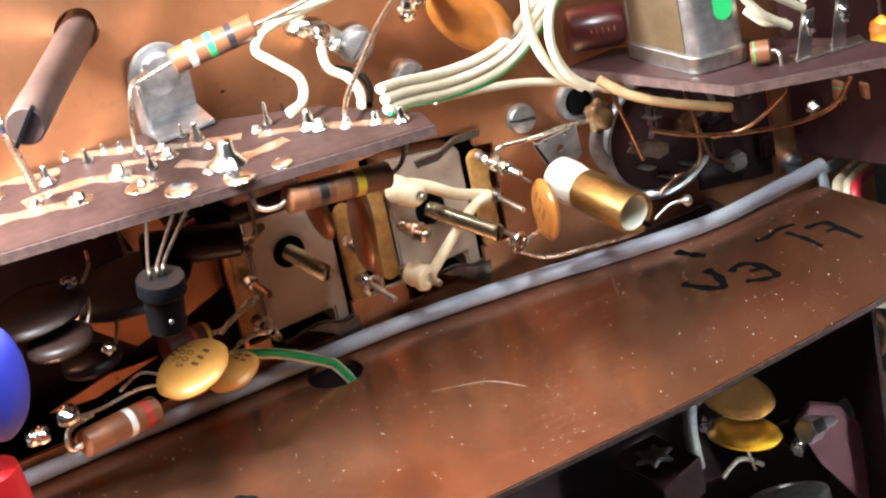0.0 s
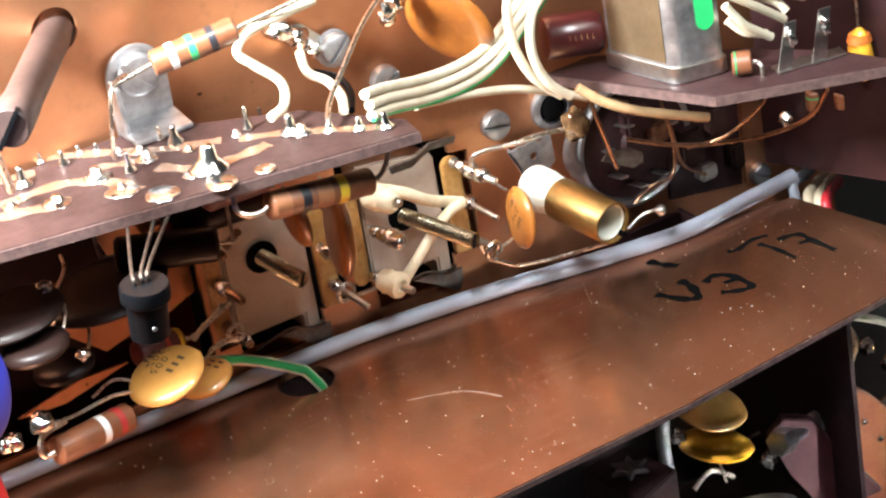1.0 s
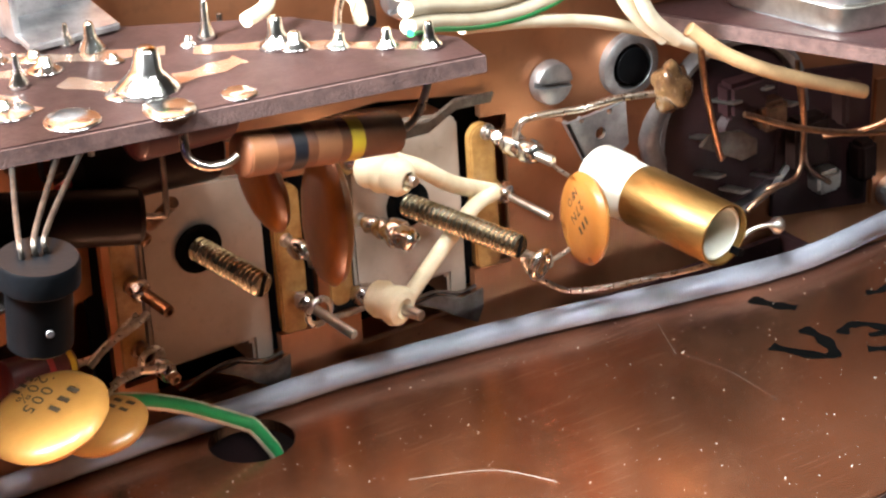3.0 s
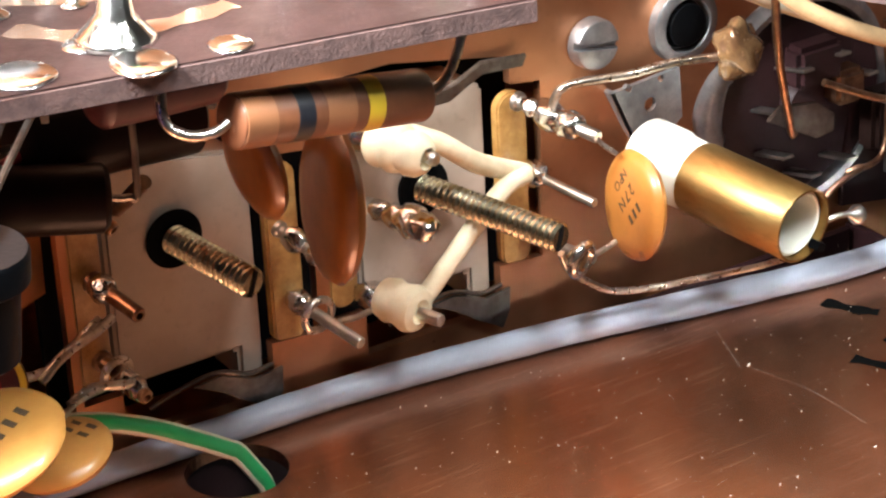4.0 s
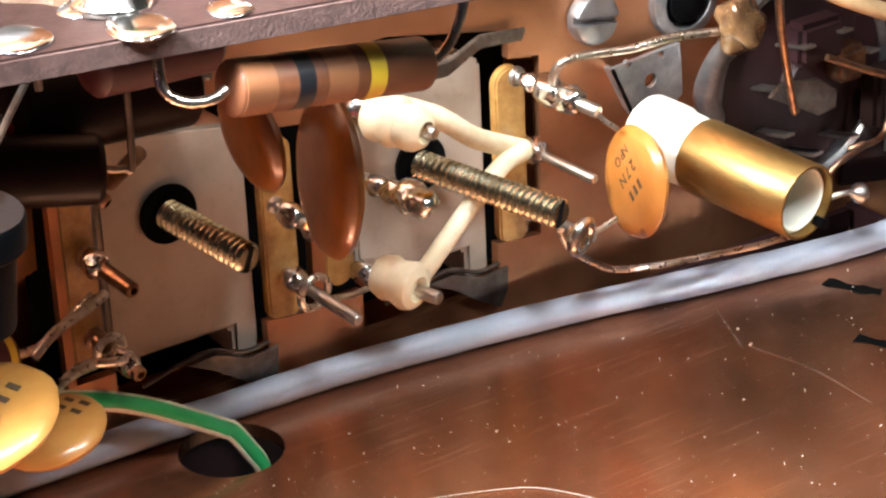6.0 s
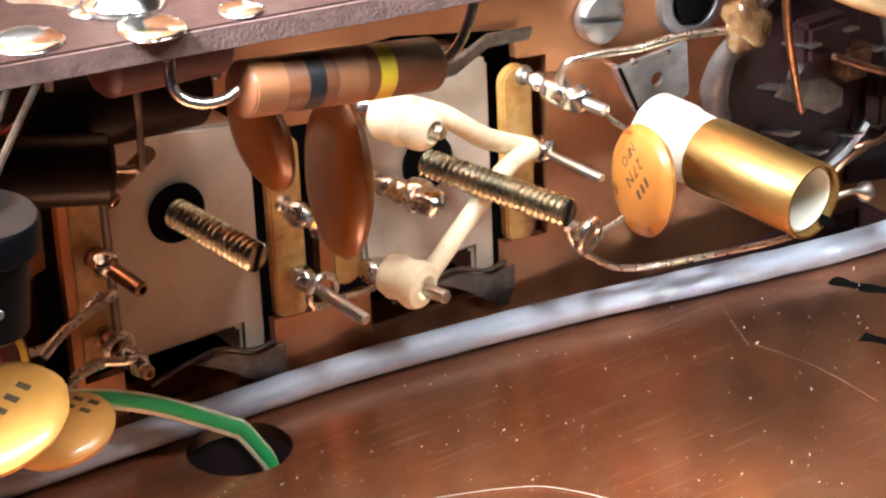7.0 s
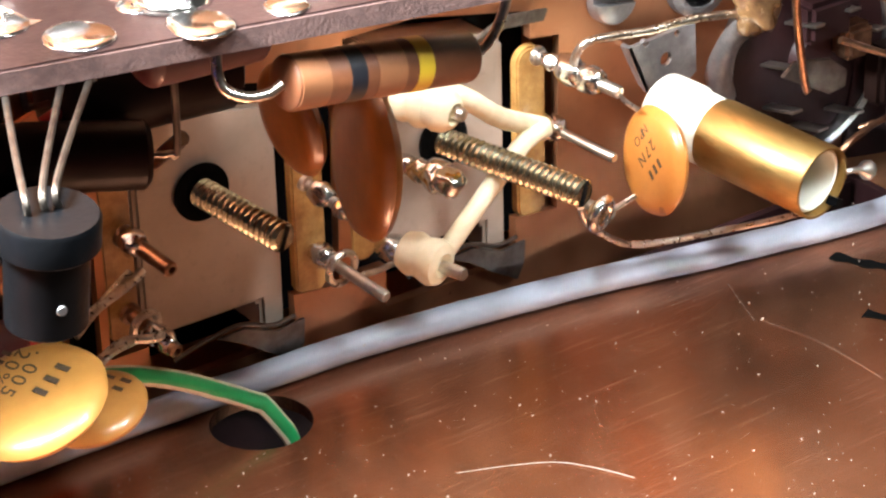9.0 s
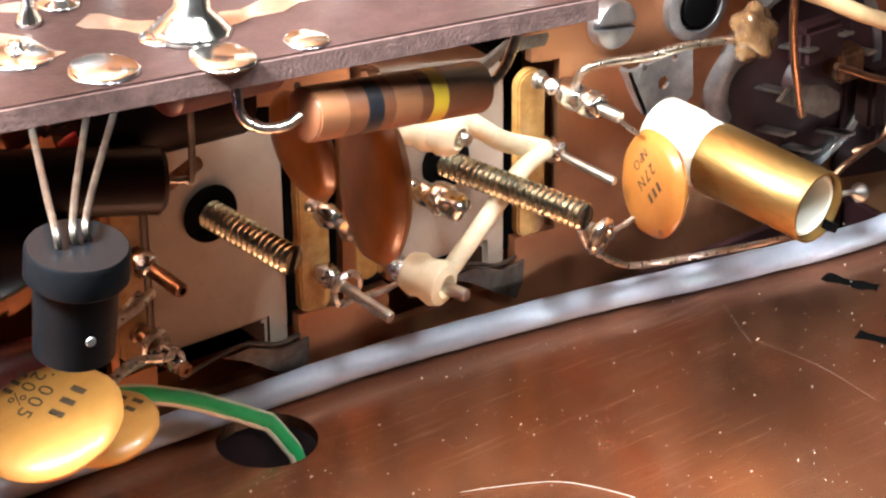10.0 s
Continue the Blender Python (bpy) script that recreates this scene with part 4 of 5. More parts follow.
wire("hookup_wire", [(-6.51, -4.00, 70.97), (-8.30, -10.00, 68.91), (-7.76, -18.00, 68.97), (-9.04, -26.00, 68.57), (-11.86, -32.00, 68.07)], 1.0, WIRE_WHITE, "white insulated wire from the lug down to the board", group="white wires")
wire("hookup_wire", [(-5.04, -6.00, 66.51), (-3.70, -14.00, 67.25), (-5.10, -22.00, 66.84), (-9.29, -30.00, 66.69)], 0.8, BLACK_PL, "black insulated wire beside the white one")
for k, (dy, dz, m2, st) in enumerate(((0, 0, WIRE_WHITE, None), (0.3, 2.1, WIRE_WHITE, None), (1.6, 4.0, WIRE_WHITE, None))):
    o = Vector((0, dy, dz))
    wire("hookup_wire", [V(p) + o for p in ((-9.77, -40.00, 68.87), (-2.60, -34.00, 66.01), (9.88, -26.00, 61.01), (20.67, -22.00, 59.03), (29.28, -20.00, 59.98), (37.16, -20.00, 65.57), (45.13, -20.00, 72.09), (48.42, -20.00, 75.88))], 1.05, m2,
         "white insulated wire in the bundle crossing to the can board", group="white wires", stripe=((0, -0.45, -0.75), 0.55, GREEN, "green stripe") if k == 0 else None)
wire("hookup_wire", [(7.00, -26.00, 60.53), (20.47, -22.00, 56.94), (33.10, -20.00, 53.19), (43.24, -20.00, 48.88), (52.05, -20.00, 44.23), (59.74, -22.00, 40.51)], 0.95, WIRE_WHITE, "white insulated wire running under the can board", group="white wires")
for k, pts in enumerate(([(43.73, -22.00, 48.55), (37.91, -22.00, 54.48), (34.19, -22.00, 62.97), (33.84, -22.00, 72.38), (37.03, -22.00, 78.76)], [(44.85, -24.00, 48.58), (39.57, -24.00, 53.95), (36.98, -24.00, 62.11), (38.70, -24.00, 70.31), (45.47, -22.00, 73.89), (51.30, -20.00, 74.45)])):
    wire("hookup_wire", pts, 1.05, WIRE_WHITE, "white insulated wire looped beside the can board", group="white wires")
wire("hookup_wire", [(46.77, -24.00, 49.81), (52.67, -26.00, 44.59), (61.79, -28.00, 39.75), (75.03, -30.00, 34.36)], 1.1, WIRE_BUFF, "buff waxed wire under the can board")

# ---- second circuit board with its shielded can ----
RZ = 49.0
rb = thing("circuit_board", (58.16, -31.87, 49.00), "brown phenolic board carrying a metal can and lugs", "circuit board")
q = [(47.03, -10.60, 49.00), (64.70, -48.93, 49.00), (101.83, -66.79, 49.00), (96.68, -52.00, 49.00), (85.39, -35.26, 49.00), (59.11, -9.93, 49.00)]
part("board", slab(q, (0, 0, -2.6), bevel=0.15), BOARD_DARK, rb, smooth=False)
e1, e2, e3 = V(q[0]), V(q[1]), V(q[2])
part("sawn_edge", slab([e1 + Vector((-0.3, -0.2, -0.2)), e2 + Vector((-0.1, -0.35, -0.2)), e3 + Vector((0, -0.35, -0.2)), e3 + Vector((0, -0.02, -0.2)), e2 + Vector((0, 0, -0.2)), e1 + Vector((0, 0, -0.2))], (0, 0, -2.2)), EDGE, rb, "rough sawn edge", smooth=False)
can = thing("shield_can", (62.83, -33.99, 49.00), "tarnished metal shield can with a green paint mark", "shield can")
cl, cf, cr = V((57.93, -17.05, 49.00)), V((62.66, -39.01, 49.00)), V((74.97, -41.65, 49.00))
cb = cl + cr - cf


def rounded(pts, k):
    out = []
    for i, p in enumerate(pts):
        a, b = pts[i - 1], pts[(i + 1) % len(pts)]
        for t in (0, 0.25, 0.5, 0.75, 1):
            s, f = p + (a - p).normalized() * k, p + (b - p).normalized() * k
            out.append(s.lerp(p, t).lerp(p.lerp(f, t), t))
    return out


mid = (cl + cf + cr + cb) / 4
part("can_wall", slab(rounded([mid + (p - mid) * 0.96 for p in (cl, cf, cr, cb)], 3.0), (0, 0, 44)), DULL, can)
part("base_flange", slab(rounded([mid + (p - mid) * 1.02 for p in (cl, cf, cr, cb)], 3.2), (0, 0, 4.2), bevel=0.5), STEEL, can, "rolled base flange")
fl = (cl - cf).normalized()
nn = Vector((fl.y, -fl.x, 0)).normalized()
nn = nn if nn.y < 0 or nn.x < 0 else -nn
fc = mid + (cl.lerp(cf, 0.5) - mid) * 0.96
part("label_face", slab([fc + fl * s * ((cl - cf).length / 2 - 3.2) + nn * 0.05 + Vector((0, 0, z)) for s, z in ((1, 4.6), (-1, 4.6), (-1, 43), (1, 43))], nn * 0.15), BRONZED, can, "bronzed worn face of the can")
g1 = mid + (cf.lerp(cr, 0.62) - mid) * 0.97
gd = (cr - cf).normalized()
gn = Vector((gd.y, -gd.x, 0)).normalized()
gn = gn if gn.y < 0 else -gn
part("paint_mark", slab([g1 + gn * 0.06 + gd * math.cos(a) * 2.1 + Vector((0, 0, (24 if math.sin(a) > 0 else 13.5) + math.sin(a) * (14 if math.sin(a) > 0 else 2.6))) for a in [k * math.pi / 12 for k in range(24)]], gn * 0.1), GREEN_PAINT, can, "bright green paint mark")
for k in range(5):
    part("stamped_mark", block(fc + fl * (3.0 - k * 1.6) + nn * 0.25 + Vector((0, 0, 21)), (0.7, 0.12, 2.4), nn, (0, 0, 1), 0), DULL, can, "worn stamped marks")
resistor((73.04, -44.25, 52.00), (76.64, -46.70, 52.00), 2.6, [(0.2, "green")], [], [(77.37, -47.38, 52.00), (77.58, -48.70, 51.00), (77.52, -48.61, 48.00)], "small brown resistor standing beside the can")
for p, h, lab in (((82.59, -48.98, 49.10), 10.5, "bent tinned lug with heaped solder"), ((90.29, -50.83, 49.10), 11.5, "bent tinned lug with wires soldered on")):
    lg = thing("solder_lug", p, lab + " on the can board", "solder lug", "lugs on the can board")
    p = V(p)
    part("foot", slab([p + Vector((-2.6, -2.2, 0)), p + Vector((5.5, -3.6, 0)), p + Vector((6.6, 0.4, 0)), p + Vector((-1.8, 2.0, 0))], (0, 0, 0.5), bevel=0.12), STEEL, lg)
    part("upright", slab([p + Vector((-2.6, -1.8, 0.3)), p + Vector((0.9, -2.2, 0.3)), p + Vector((3.4, -2.0, h)), p + Vector((0.4, -1.6, h))], (0.3, 0.5, 0), bevel=0.12), STEEL, lg, "tinned upright")
    part("solder", blob(p + Vector((1.2, -2.4, h * 0.7)), 1.5, (1, 0.7, 1.4), 0.5, seed=h), SOLDER, lg, "flux-stained solder")
for k, pts in enumerate(([(72.38, -45.00, 65.82), (76.29, -46.00, 60.37), (82.61, -46.00, 55.51)], [(74.23, -43.00, 67.40), (80.98, -44.00, 62.51), (87.81, -44.00, 57.26)], [(77.96, -40.00, 66.87), (86.41, -41.00, 63.53), (94.97, -42.00, 59.46)], [(74.66, -42.00, 60.98), (77.67, -44.00, 57.65), (82.30, -45.00, 56.11)], [(80.89, -38.00, 64.44), (88.60, -40.00, 59.94), (90.15, -42.00, 57.65)])):
    wire("hookup_wire", pts, 0.95, WIRE_WHITE, "white insulated wire soldered to a lug on the board", group="white wires")
dc = thing("film_capacitor", (56.14, -8.00, 54.72), "dark red dipped tubular capacitor with worn print", "capacitor")
a, b = V((48.07, -10.00, 56.87)), V((60.31, -14.00, 55.76))
part("body", lathe(a, b - a, [(0, 2), (0.4, 4.4), (1.2, 4.9), ((b - a).length - 1.2, 4.9), ((b - a).length, 4.2)], 24), DARK_RED, dc)
for k in range(5):
    part("printed_mark", block(a.lerp(b, 0.3 + k * 0.1) + Vector((-0.2, -4.75, 0.8)), (0.6, 0.3, 1.1), (0, -1, 0.15), (0, 0, 1), 0), WIRE_BUFF, dc, "worn pale print")
for pts, r in (([(50.30, -22.00, 46.77), (54.36, -18.00, 36.56), (58.32, -16.00, 24.93), (58.99, -16.00, 23.27)], 0.55), ([(58.42, -22.00, 32.70), (67.04, -24.00, 28.76), (78.26, -26.00, 25.45), (91.55, -30.00, 24.36), (99.30, -34.00, 26.98), (100.30, -40.00, 35.10)], 0.5), ([(73.83, -22.00, 24.85), (80.12, -28.00, 27.15), (85.06, -36.00, 35.47), (83.36, -40.00, 40.08)], 0.42), ([(67.58, -24.00, 37.43), (71.75, -20.00, 28.42), (77.39, -14.00, 16.57), (85.66, -10.00, 9.60)], 0.45)):
    wire("bare_wire", pts, r, OLD_WIRE, "thin oxidised wire under the can board", group="wires under the can board")

# ---- valve socket in the wall ----
so = thing("valve_socket", (72.38, -1.00, 20.17), "dark phenolic valve socket in a metal ring", "socket")
sc = V((73.27, 0.00, 19.62))
part("ring", lathe(sc + Vector((0, 0.5, 0)), (0, -1, 0), [(0, 16.5), (0.8, 16.5), (1.4, 15.8), (2.0, 15.2), (1.8, 14.2), (0, 14.0)], 56, closed=True), DULL, so, "bright metal mounting ring")
part("base", lathe(sc + Vector((0, 6, 0)), (0, -1, 0), [(0, 14), (5.5, 14), (6.2, 13.4), (7.0, 9.0), (7.2, 4.0), (9.0, 3.6), (9.2, 0)], 48), MAROON, so, "dark phenolic base")
for k in range(7):
    a = k * 2 * math.pi / 8 + 0.5
    p = sc + Vector((math.cos(a) * 8.6, -1.2, math.sin(a) * 8.6))
    part("contact", slab([p + Vector((-1, 0, -1.6)), p + Vector((1, 0, -1.6)), p + Vector((1.1, -6, -0.4)), p + Vector((-0.9, -6, -0.4))], (0, 0, 0.45), bevel=0.1), STEEL, so, "tinned socket contact")
lg = thing("solder_lug", (62.82, -15.00, 24.25), "flat tinned lug in the shade with a wire through it", "solder lug")
p = V((61.42, -16.00, 25.17))
part("tag", slab([(56.19, -14.00, 25.30), (58.35, -14.00, 26.92), (62.81, -16.00, 26.92), (65.99, -16.00, 24.51), (65.88, -16.00, 22.16), (62.96, -16.00, 21.76)], (0, 0.6, 0), bevel=0.15), DARK_STEEL, lg)
kn = thing("flux_covered_joint", (50.32, -15.00, 36.70), "lumpy solder joint covered in brown flux", "solder")
part("lump", blob((50.31, -15.00, 37.08), 3.0, (1, 1, 1.3), 0.55, seed=3), FLUX, kn)
part("tail", tube([(51.19, -14.00, 34.68), (52.74, -8.00, 29.80), (54.02, -4.00, 23.50), (56.66, -2.00, 18.52)], lambda k: 1.3 + k * 0.6, 12), DULL, kn, "bright bent metal tail")
cup = thing("grommet_cup", (51.74, -1.00, 36.16), "grey metal cup with a dark rubber centre in the wall", "grommet")
cc = V((53.02, 0.00, 35.81))
part("cup", lathe(cc, (0, -1, 0), [(0, 5.2), (1.4, 5.2), (1.8, 4.7), (1.8, 3.7), (0.6, 3.4)], 32), DULL, cup)
part("centre", lathe(cc + Vector((0, -0.6, 0)), (0, -1, 0), [(0, 3.3), (1.2, 2.9), (1.6, 0)], 28), BLACK_PL, cup, "dark rubber centre")

# small dark parts under the can board
# added dark sheet over the copper: the can board's shade painted in
ip = thing("wall_shade_sheet", (92.95, 0.00, 11.46), "dark sheet on the wall standing in for the board's shade", "plate")
part("plate", slab([(82.76, -0.90, 26.58), (103.14, -0.90, 23.14), (101.93, -0.90, -2.15), (81.20, -0.90, 1.32)], (0, 0.88, 0), bevel=0.15), MAROON, ip, smooth=False)
for k, (px, w, h, m2) in enumerate((((86.06, -4.00, 14.94), 7, 9, DARK_BROWN), ((91.43, -8.00, 21.42), 5, 7, PHENOLIC), ((99.13, -3.00, 7.53), 4, 7, DARK_BROWN), ((89.83, -4.00, 6.93), 5, 4, STEEL), ((72.70, -4.00, 26.44), 8, 6, MAROON), ((77.49, -5.00, 22.37), 5, 5, OLD_WIRE))):
    ob = obj("terminal_block", block(px, (w, 4, h), bevel=0.8), m2)
    tagged(ob, "small shaded terminal block on the wall under the can board", "terminal block", "blocks under the can board")

# ---- side board at the right, with parts hanging from it ----
sb = thing("side_board", (112, -30, 6), "dark brown phenolic board standing at the end of the wall", "circuit board")
q = [(106.44, -5.00, 3.19), (114.54, -55.00, 10.43), V((114.54, -55.00, 10.43)) + Vector((0, 0, 95)), V((106.44, -5.00, 3.19)) + Vector((0, 0, 95))]
part("board", slab(q, (1.8, 1.2, 0)), MAROON, sb, smooth=False)
part("copper_bracket", slab([(102.96, -0.90, -2.47), (109.88, -0.90, -4.66), (109.53, -0.90, 19.75), (104.01, -0.90, 19.85)], (0, 0.6, 0)), COPPER, sb, "narrow copper bracket", smooth=False)
sbd = (V(q[1]) - V(q[0])).normalized()
sbn = Vector((sbd.y, -sbd.x, 0)).normalized()
sbn = sbn if sbn.x < 0 else -sbn


def on_side(t, z):
    return V(q[0]).lerp(V(q[1]), t) + Vector((0, 0, z)) + sbn * 2.2


yc = thing("dipped_capacitor", (110.16, -40.00, 40.74), "yellow dipped capacitor with an orange top band", "capacitor", "dipped capacitors")
p = V((110.15, -40.00, 40.04))
part("body", blob(p, 3.4, (1, 0.7, 1.9), 0.08), YELLOW_DIP, yc)
part("colour_band", lathe(p + Vector((0, 0, 3.4)), (0, 0, 1), [(0, 2.9), (1.6, 2.4), (1.8, 0)], 20), BAND["orange"], yc, "orange top band")
part("lead", tube([p + Vector((0, 0, 5)), p + Vector((0.3, 0.4, 12)), p + Vector((0.2, 0.6, 20))], 0.35, 8), WIRE, yc)
yc = thing("dipped_capacitor", (114.81, -42.00, 57.50), "yellow dipped capacitor hanging above the side board", "capacitor", "dipped capacitors")
p = V((114.81, -42.00, 57.77))
part("body", blob(p, 4.0, (1, 0.7, 1.5), 0.08), YELLOW_DIP, yc)
part("lead", tube([p + Vector((0.5, 0, -4)), p + Vector((2, 0, -7)), p + Vector((6, 0, -8))], 0.35, 8), WIRE, yc)
for p0, p1, bands in (((109.77, -22.00, 26.06), (109.61, -22.00, 21.07), [(0.3, "green")]), ((111.65, -30.00, 27.51), (111.88, -30.00, 23.34), [(0.5, "brown")]), ((115.51, -42.00, 31.27), (115.01, -42.00, 21.31), [(0.2, "white"), (0.5, "green"), (0.75, "orange")])):
    p1 = V(p1)
    resistor(p0, p1, 2.0, bands, [V(p0) + Vector((0, 0, 8))], [p1 + Vector((0, 0, -1.6)), p1 + Vector((0.8, -0.3, -2.4)), p1 + Vector((2, -0.4, -1.4))], "small upright brown resistor on the side board", group="resistors on the side board")
for k, p in enumerate(((105.62, -16.00, 18.33), (114.43, -42.00, 17.10))):
    tagged(obj("solder_blob", blob(p, 1.9, (1, 1, 1), 0.3, seed=k + 20), SOLDER), "rounded solder blob on the side board", "solder", "blobs on the side board")
for k, (a, b, m2) in enumerate((((105.44, -16.00, 0.18), (115.93, -6.00, -3.63), GREY_VINYL), ((105.44, -22.00, -1.15), (118.93, -8.00, -5.43), WIRE_WHITE), ((106.98, -24.00, -1.51), (119.49, -10.00, -5.98), WIRE_WHITE), ((107.49, -26.00, -1.40), (119.69, -12.00, -6.26), RED_VINYL))):
    wire("hookup_wire", [V(a) + Vector((2, -3, -14)), a, V(a).lerp(V(b), 0.5) + Vector((0, 0, 0.8)), b, V(b) + Vector((8, 8, -4))], 1.35, m2, "short length of insulated wire passing under the side board", group="wires under the side board")

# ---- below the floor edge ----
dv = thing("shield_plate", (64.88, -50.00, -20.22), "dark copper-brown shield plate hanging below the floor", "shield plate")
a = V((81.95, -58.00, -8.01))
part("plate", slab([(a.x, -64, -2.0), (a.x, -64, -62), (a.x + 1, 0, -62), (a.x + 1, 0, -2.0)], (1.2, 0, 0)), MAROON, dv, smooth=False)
# added dark sheet hiding lit copper, so the space under the floor hole looks shaded
part("hole_dark_sheet", slab([(-190, -2.0, -2.0), (a.x, -2.0, -2.0), (a.x, -2.0, -75), (-190, -2.0, -75)], (0, 1.2, 0)), MAROON, dv, smooth=False)
lowl = "orange-yellow disc capacitor lying below the floor edge"
disc_cap((57.31, -44.00, -26.47), (0.208, -0.245, 0.947), 8.6, 2.8, [[(48.22, -44.00, -23.56), (44.89, -44.00, -26.09), (42.72, -46.00, -33.43)]], lowl, DISC, "discs below the floor edge")
disc_cap((53.98, -50.00, -32.19), (0.236, 0.006, 0.972), 8.6, 2.8, [[(61.77, -50.00, -34.22), (67.25, -48.00, -35.68)], [(53.69, -51.00, -36.02), (54.30, -52.00, -41.14)]], lowl, YELLOW_DIP, "discs below the floor edge")
pl = thing("terminal_plate", (81.92, -52.00, -50.31), "dark maroon phenolic terminal plate below the floor", "terminal plate")
part("plate", slab([(65.33, -54.00, -33.70), (69.54, -54.00, -30.41), (77.59, -54.00, -34.49), (83.92, -54.00, -44.63), (95.40, -54.00, -61.77), (80.00, -54.00, -61.27), (70.52, -54.00, -46.48)], (0.8, 2.0, 0.4), bevel=0.3), RED_PHEN, pl)
pl2 = thing("terminal_plate", (102.22, -48.00, -50.45), "orange-brown phenolic plate with solder dots below the floor", "terminal plate")
part("plate", slab([(88.90, -48.00, -35.24), (93.15, -48.00, -34.79), (98.99, -48.00, -40.53), (109.17, -48.00, -53.08), (126.92, -48.00, -71.33), (115.91, -48.00, -82.00), (86.42, -48.00, -70.11)], (0.8, 2.0, 0.4), bevel=0.3), ORANGE_PHEN, pl2)
for p in ((99.66, -49.00, -51.41), (104.75, -49.00, -58.17), (95.50, -49.00, -45.07)):
    part("solder_dot", blob(p, 0.8, rough=0.3), SOLDER, pl2, "small solder dot")
st = thing("standoff", (80.50, -50.00, -38.97), "plated standoff with a hexagon nut joining two plates", "standoff")
a, b = V((67.05, -56.00, -34.64)), V((95.58, -44.00, -42.18))
part("rod", lathe(a, b - a, [(0, 1.8), ((b - a).length, 1.8)], 20), DULL, st)
part("nut", nut_spacer(a - (b - a).normalized() * 1.5, a + (b - a).normalized() * 3.4, 3.1), STEEL, st, "hexagon nut")
part("sleeve", lathe(a.lerp(b, 0.5), b - a, [(0, 2.4), (0.2, 2.6), (5.8, 2.6), (6, 2.4)], 24), DULL, st, "pale spacer sleeve")
sb2 = thing("mounting_block", (23.78, -62.00, -20.04), "brown block with a splayed solder star on top", "mounting block")
part("block", slab([(18.95, -50.91, -22.00), (31.62, -50.16, -22.00), (33.75, -65.31, -22.00), (20.83, -70.55, -22.00)], (0, 0, -9), bevel=0.3), BOARD_DARK, sb2)
c = V((25.87, -59.18, -21.60))
star = [c + Vector((math.cos(k * math.pi / 6) * (4.8 if k % 2 == 0 else 2.4), math.sin(k * math.pi / 6) * (4.8 if k % 2 == 0 else 2.4), 0)) for k in range(12)]
part("star", slab(star, (0, 0, 1.1), bevel=0.25), DULL, sb2, "splayed star of solder")
tn = thing("trimming_drum", (63.61, -52.00, -50.21), "dull metal drum below the floor edge", "drum")
part("drum", lathe((60.49, -54.00, -50.33), (0.1, 0.3, 1), [(-12, 9.5), (0, 9.5), (0.6, 9.2), (0.8, 8.0), (0.2, 7.6), (0.2, 0)], 40), DULL, tn)
for pts, r, m2 in (([(43.84, -46.00, -21.04), (42.36, -47.00, -28.28), (42.22, -48.00, -36.85)], 1.6, DULL), ([(46.93, -50.00, -40.78), (51.89, -50.00, -38.10), (57.64, -50.00, -42.17)], 0.6, WIRE), ([(94.32, -45.00, -17.72), (107.59, -42.00, -25.92), (123.09, -40.00, -37.75)], 1.0, WIRE_WHITE), ([(103.58, -42.00, -48.94), (110.64, -42.00, -47.55), (119.54, -42.00, -46.01)], 1.5, SOLDER), ([(101.65, -36.00, -38.16), (104.41, -36.00, -32.82), (101.63, -36.00, -27.12)], 1.2, OLD_WIRE)):
    wire("stout_lead", pts, r, m2, "stout lead among the parts below the floor", group="leads below the floor")
for k, p in enumerate(((115.43, -34.00, -44.02), (109.39, -34.00, -37.04), (109.74, -42.00, -48.82), (46.62, -47.00, -28.38), (66.52, -52.00, -40.47))):
    tagged(obj("solder_blob", blob(p, 1.8, (1, 1, 1.2), 0.5, seed=k + 31), SOLDER), "solder blob among the parts below the floor", "solder", "solder blobs below the floor")

# ---- tool grip leaning in at the left ----
tg = thing("tool_grip", (-110.27, -58.00, 34.59), "blue and red plastic tool grip standing on the floor", "tool")
part("blue_grip", tube([(-110.10, -56.00, 47.17), (-107.14, -56.00, 50.98), (-106.24, -56.00, 57.90), (-107.66, -56.00, 63.75)], lambda k: 8.4 * math.sin(math.pi * (0.18 + 0.66 * k)) ** 0.5, 28), BLUE_GRIP, tg, "rounded blue grip")
part("red_grip", tube([(-110.19, -58.00, 38.28), (-109.82, -58.00, 30.67), (-110.75, -58.00, 22.18), (-112.11, -58.00, 11.16)], lambda k: 5.2 + 1.6 * k, 24), RED_GRIP, tg, "red grip")

# ---- marker writing, scratches, fibres and dust on the floor ----
def ribbon(pts, w, z=0.02):
    pts = curve_points([(p[0], p[1], z) for p in pts], 5)
    left, right = [], []
    for i, p in enumerate(pts):
        d = (pts[min(i + 1, len(pts) - 1)] - pts[max(i - 1, 0)]).normalized()
        s = Vector((-d.y, d.x, 0)) * w * (0.5 + 0.15 * math.sin(i * 1.3))
        left.append(p + s)
        right.append(p - s)
    return slab(left + right[::-1], (0, 0, 0.05))


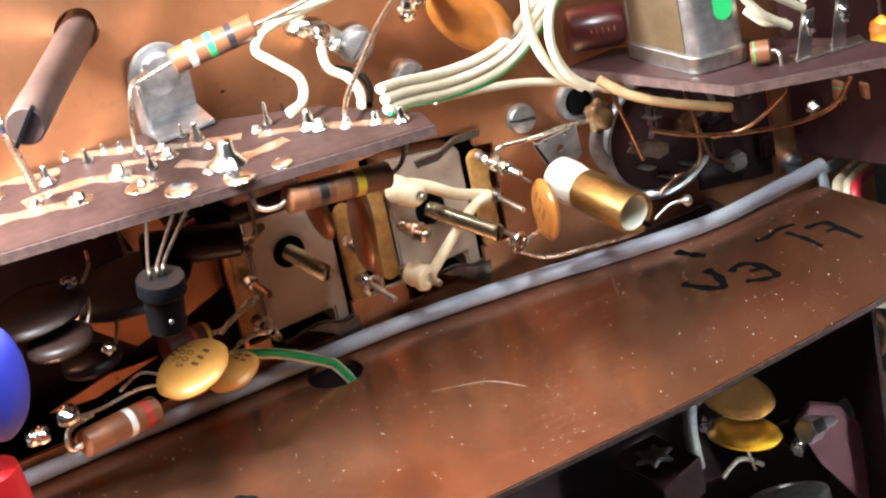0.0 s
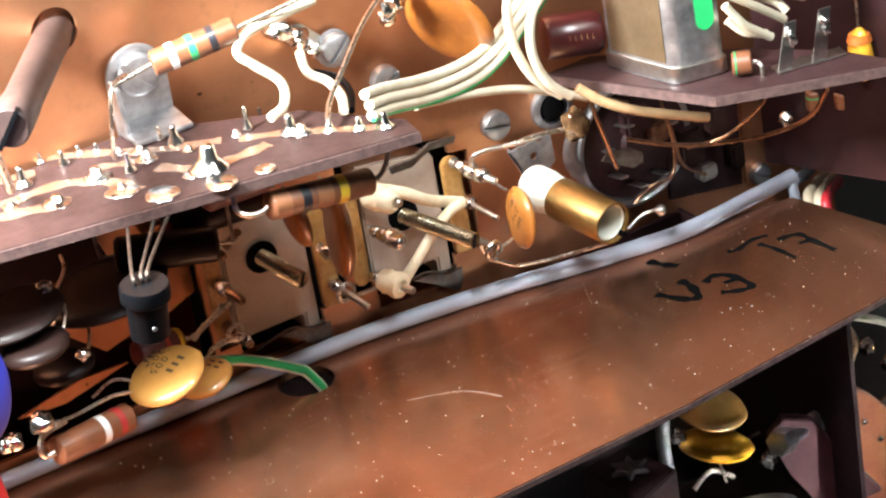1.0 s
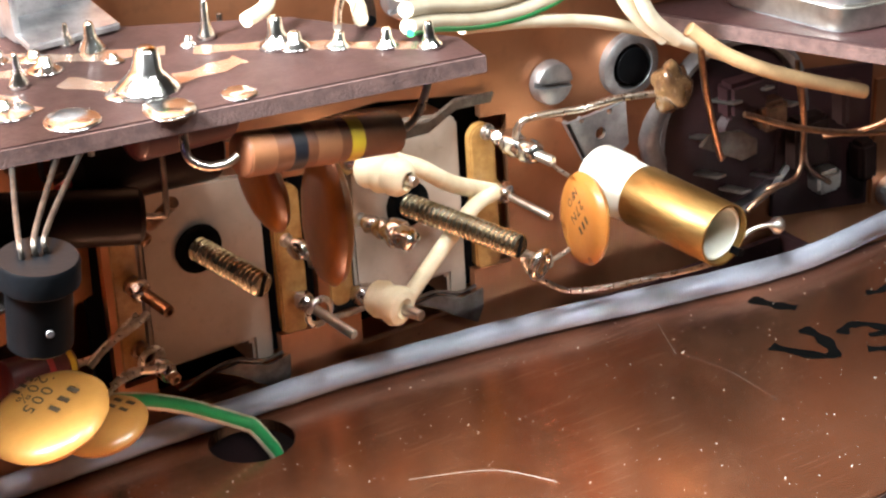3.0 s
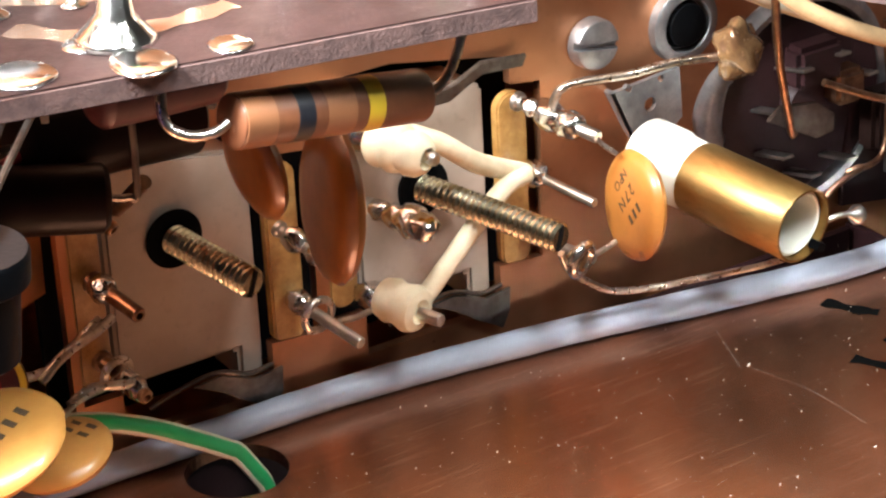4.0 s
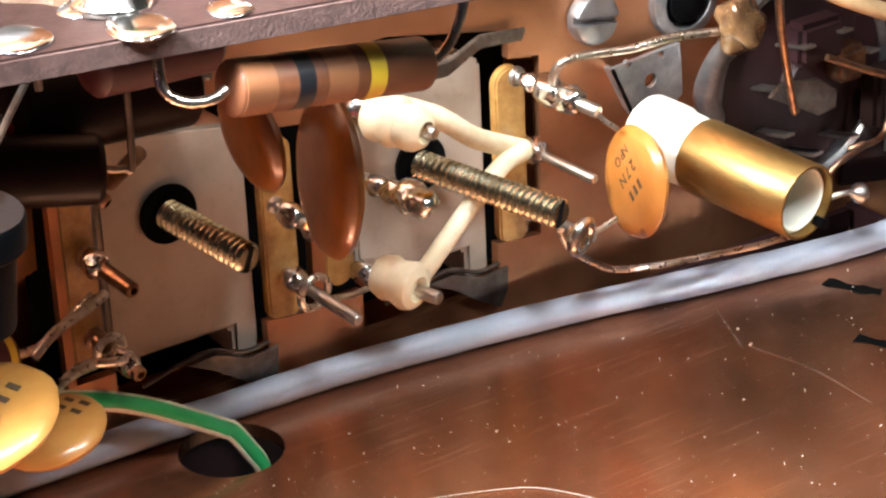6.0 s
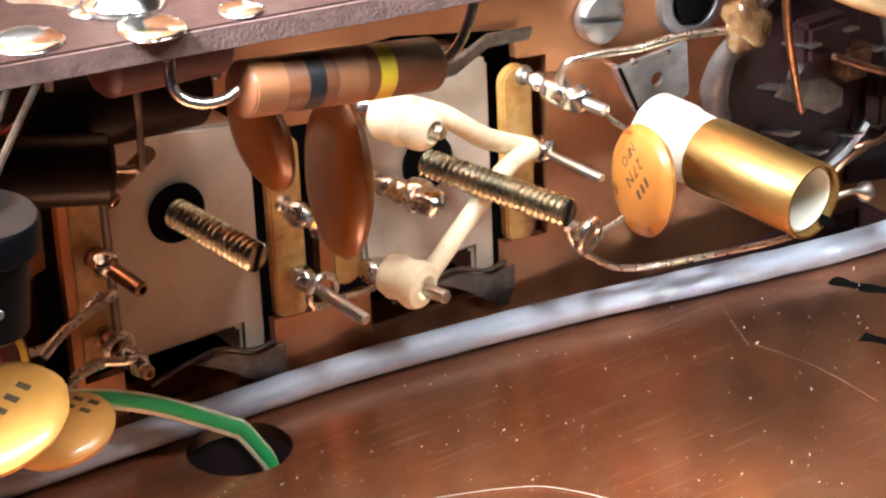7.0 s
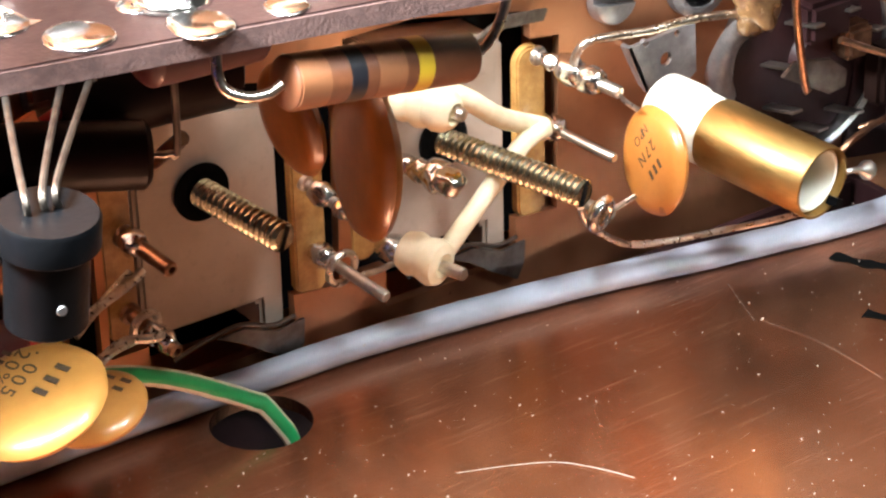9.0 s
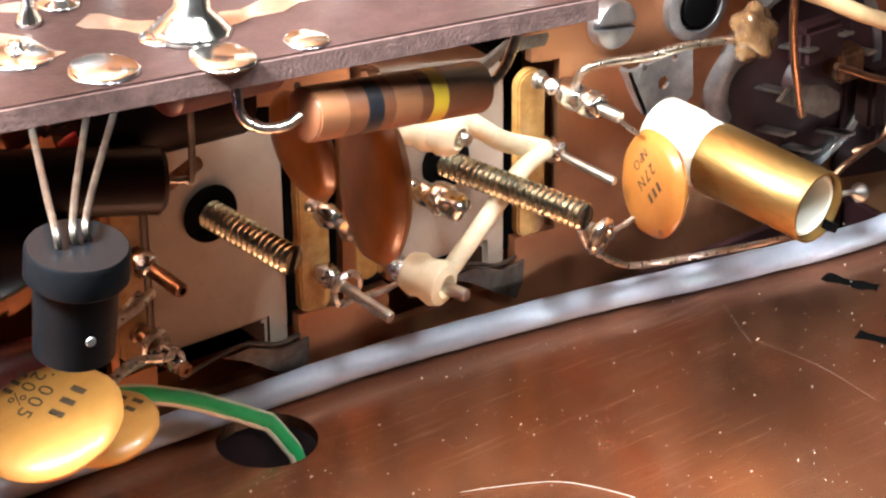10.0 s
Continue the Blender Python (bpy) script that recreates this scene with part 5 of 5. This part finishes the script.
mk = thing("marker_writing", (61.53, -40.63, 0.00), "hand-written black marker letters J3 and T7 on the floor", "writing")
for pts, w in (([(61.26, -19.74, 0.00), (62.94, -23.87, 0.00), (64.76, -26.57, 0.00)], 2),
               ([(60.98, -32.41, 0.00), (61.17, -36.65, 0.00), (59.51, -41.46, 0.00), (56.95, -40.38, 0.00), (53.58, -33.89, 0.00)], 2),
               ([(64.39, -37.53, 0.00), (67.14, -36.15, 0.00), (70.13, -38.70, 0.00), (70.79, -45.91, 0.00), (67.95, -46.06, 0.00), (64.17, -43.59, 0.00)], 1.7),
               ([(67.30, -40.38, 0.00), (69.78, -41.38, 0.00)], 1.2),
               ([(76.49, -29.31, 0.00), (78.66, -30.39, 0.00), (83.35, -28.95, 0.00), (87.43, -29.71, 0.00)], 1.3),
               ([(83.59, -31.51, 0.00), (84.72, -35.97, 0.00), (85.32, -43.00, 0.00)], 1.2),
               ([(87.81, -33.19, 0.00), (92.50, -34.47, 0.00), (92.88, -38.32, 0.00), (93.57, -46.63, 0.00)], 1.5),
               ([(90.00, -38.18, 0.00), (92.52, -38.79, 0.00)], 1),
               ([(-65.17, -44.94, 0.00), (-60.61, -40.92, 0.00), (-58.90, -42.01, 0.00), (-57.27, -46.75, 0.00)], 2.6)):
    part("stroke", ribbon(pts, w), INK, mk)
fb = thing("fibre", (-1.86, -37.66, 0.00), "fine pale fibre lying curled on the copper floor", "fibre")
part("strand", tube([V(p) + Vector((0, 0, 0.2)) for p in ((-10.37, -32.92, 0.00), (-4.79, -35.25, 0.00), (0.13, -37.99, 0.00), (3.01, -41.68, 0.00), (5.34, -46.19, 0.00))], 0.035, 6), DUST, fb)
for pts in ([(42.01, -27.76, 0.00), (43.90, -36.57, 0.00), (43.74, -47.00, 0.00)], [(44.97, -17.29, 0.00), (41.01, -26.91, 0.00)]):
    sp = obj("scratch", ribbon(pts, 0.22), TRACE, smooth=False)
    tagged(sp, "bright scratch in the copper floor", "scratch", "scratches on the floor")
rnd = random.Random(5)
bm = bmesh.new()
for k in range(1500):
    x, y = rnd.uniform(-100, 105), -rnd.uniform(8, 76)
    if (x + 20) ** 2 + (y + 9) ** 2 < 60:
        continue
    r = 0.038 + 0.13 * rnd.random() ** 5
    m = Matrix.Translation((x, y, r * 0.5)) @ Euler((rnd.random() * 6, rnd.random() * 6, 0)).to_matrix().to_4x4()
    bmesh.ops.create_icosphere(bm, subdivisions=1, radius=r, matrix=m @ Matrix.Diagonal((rnd.uniform(0.5, 2.2), 0.7, 0.6, 1)))
tagged(obj("dust", bm, DUST), "pale specks of dust and solder crumbs on the copper floor", "dust", kind="stuff")
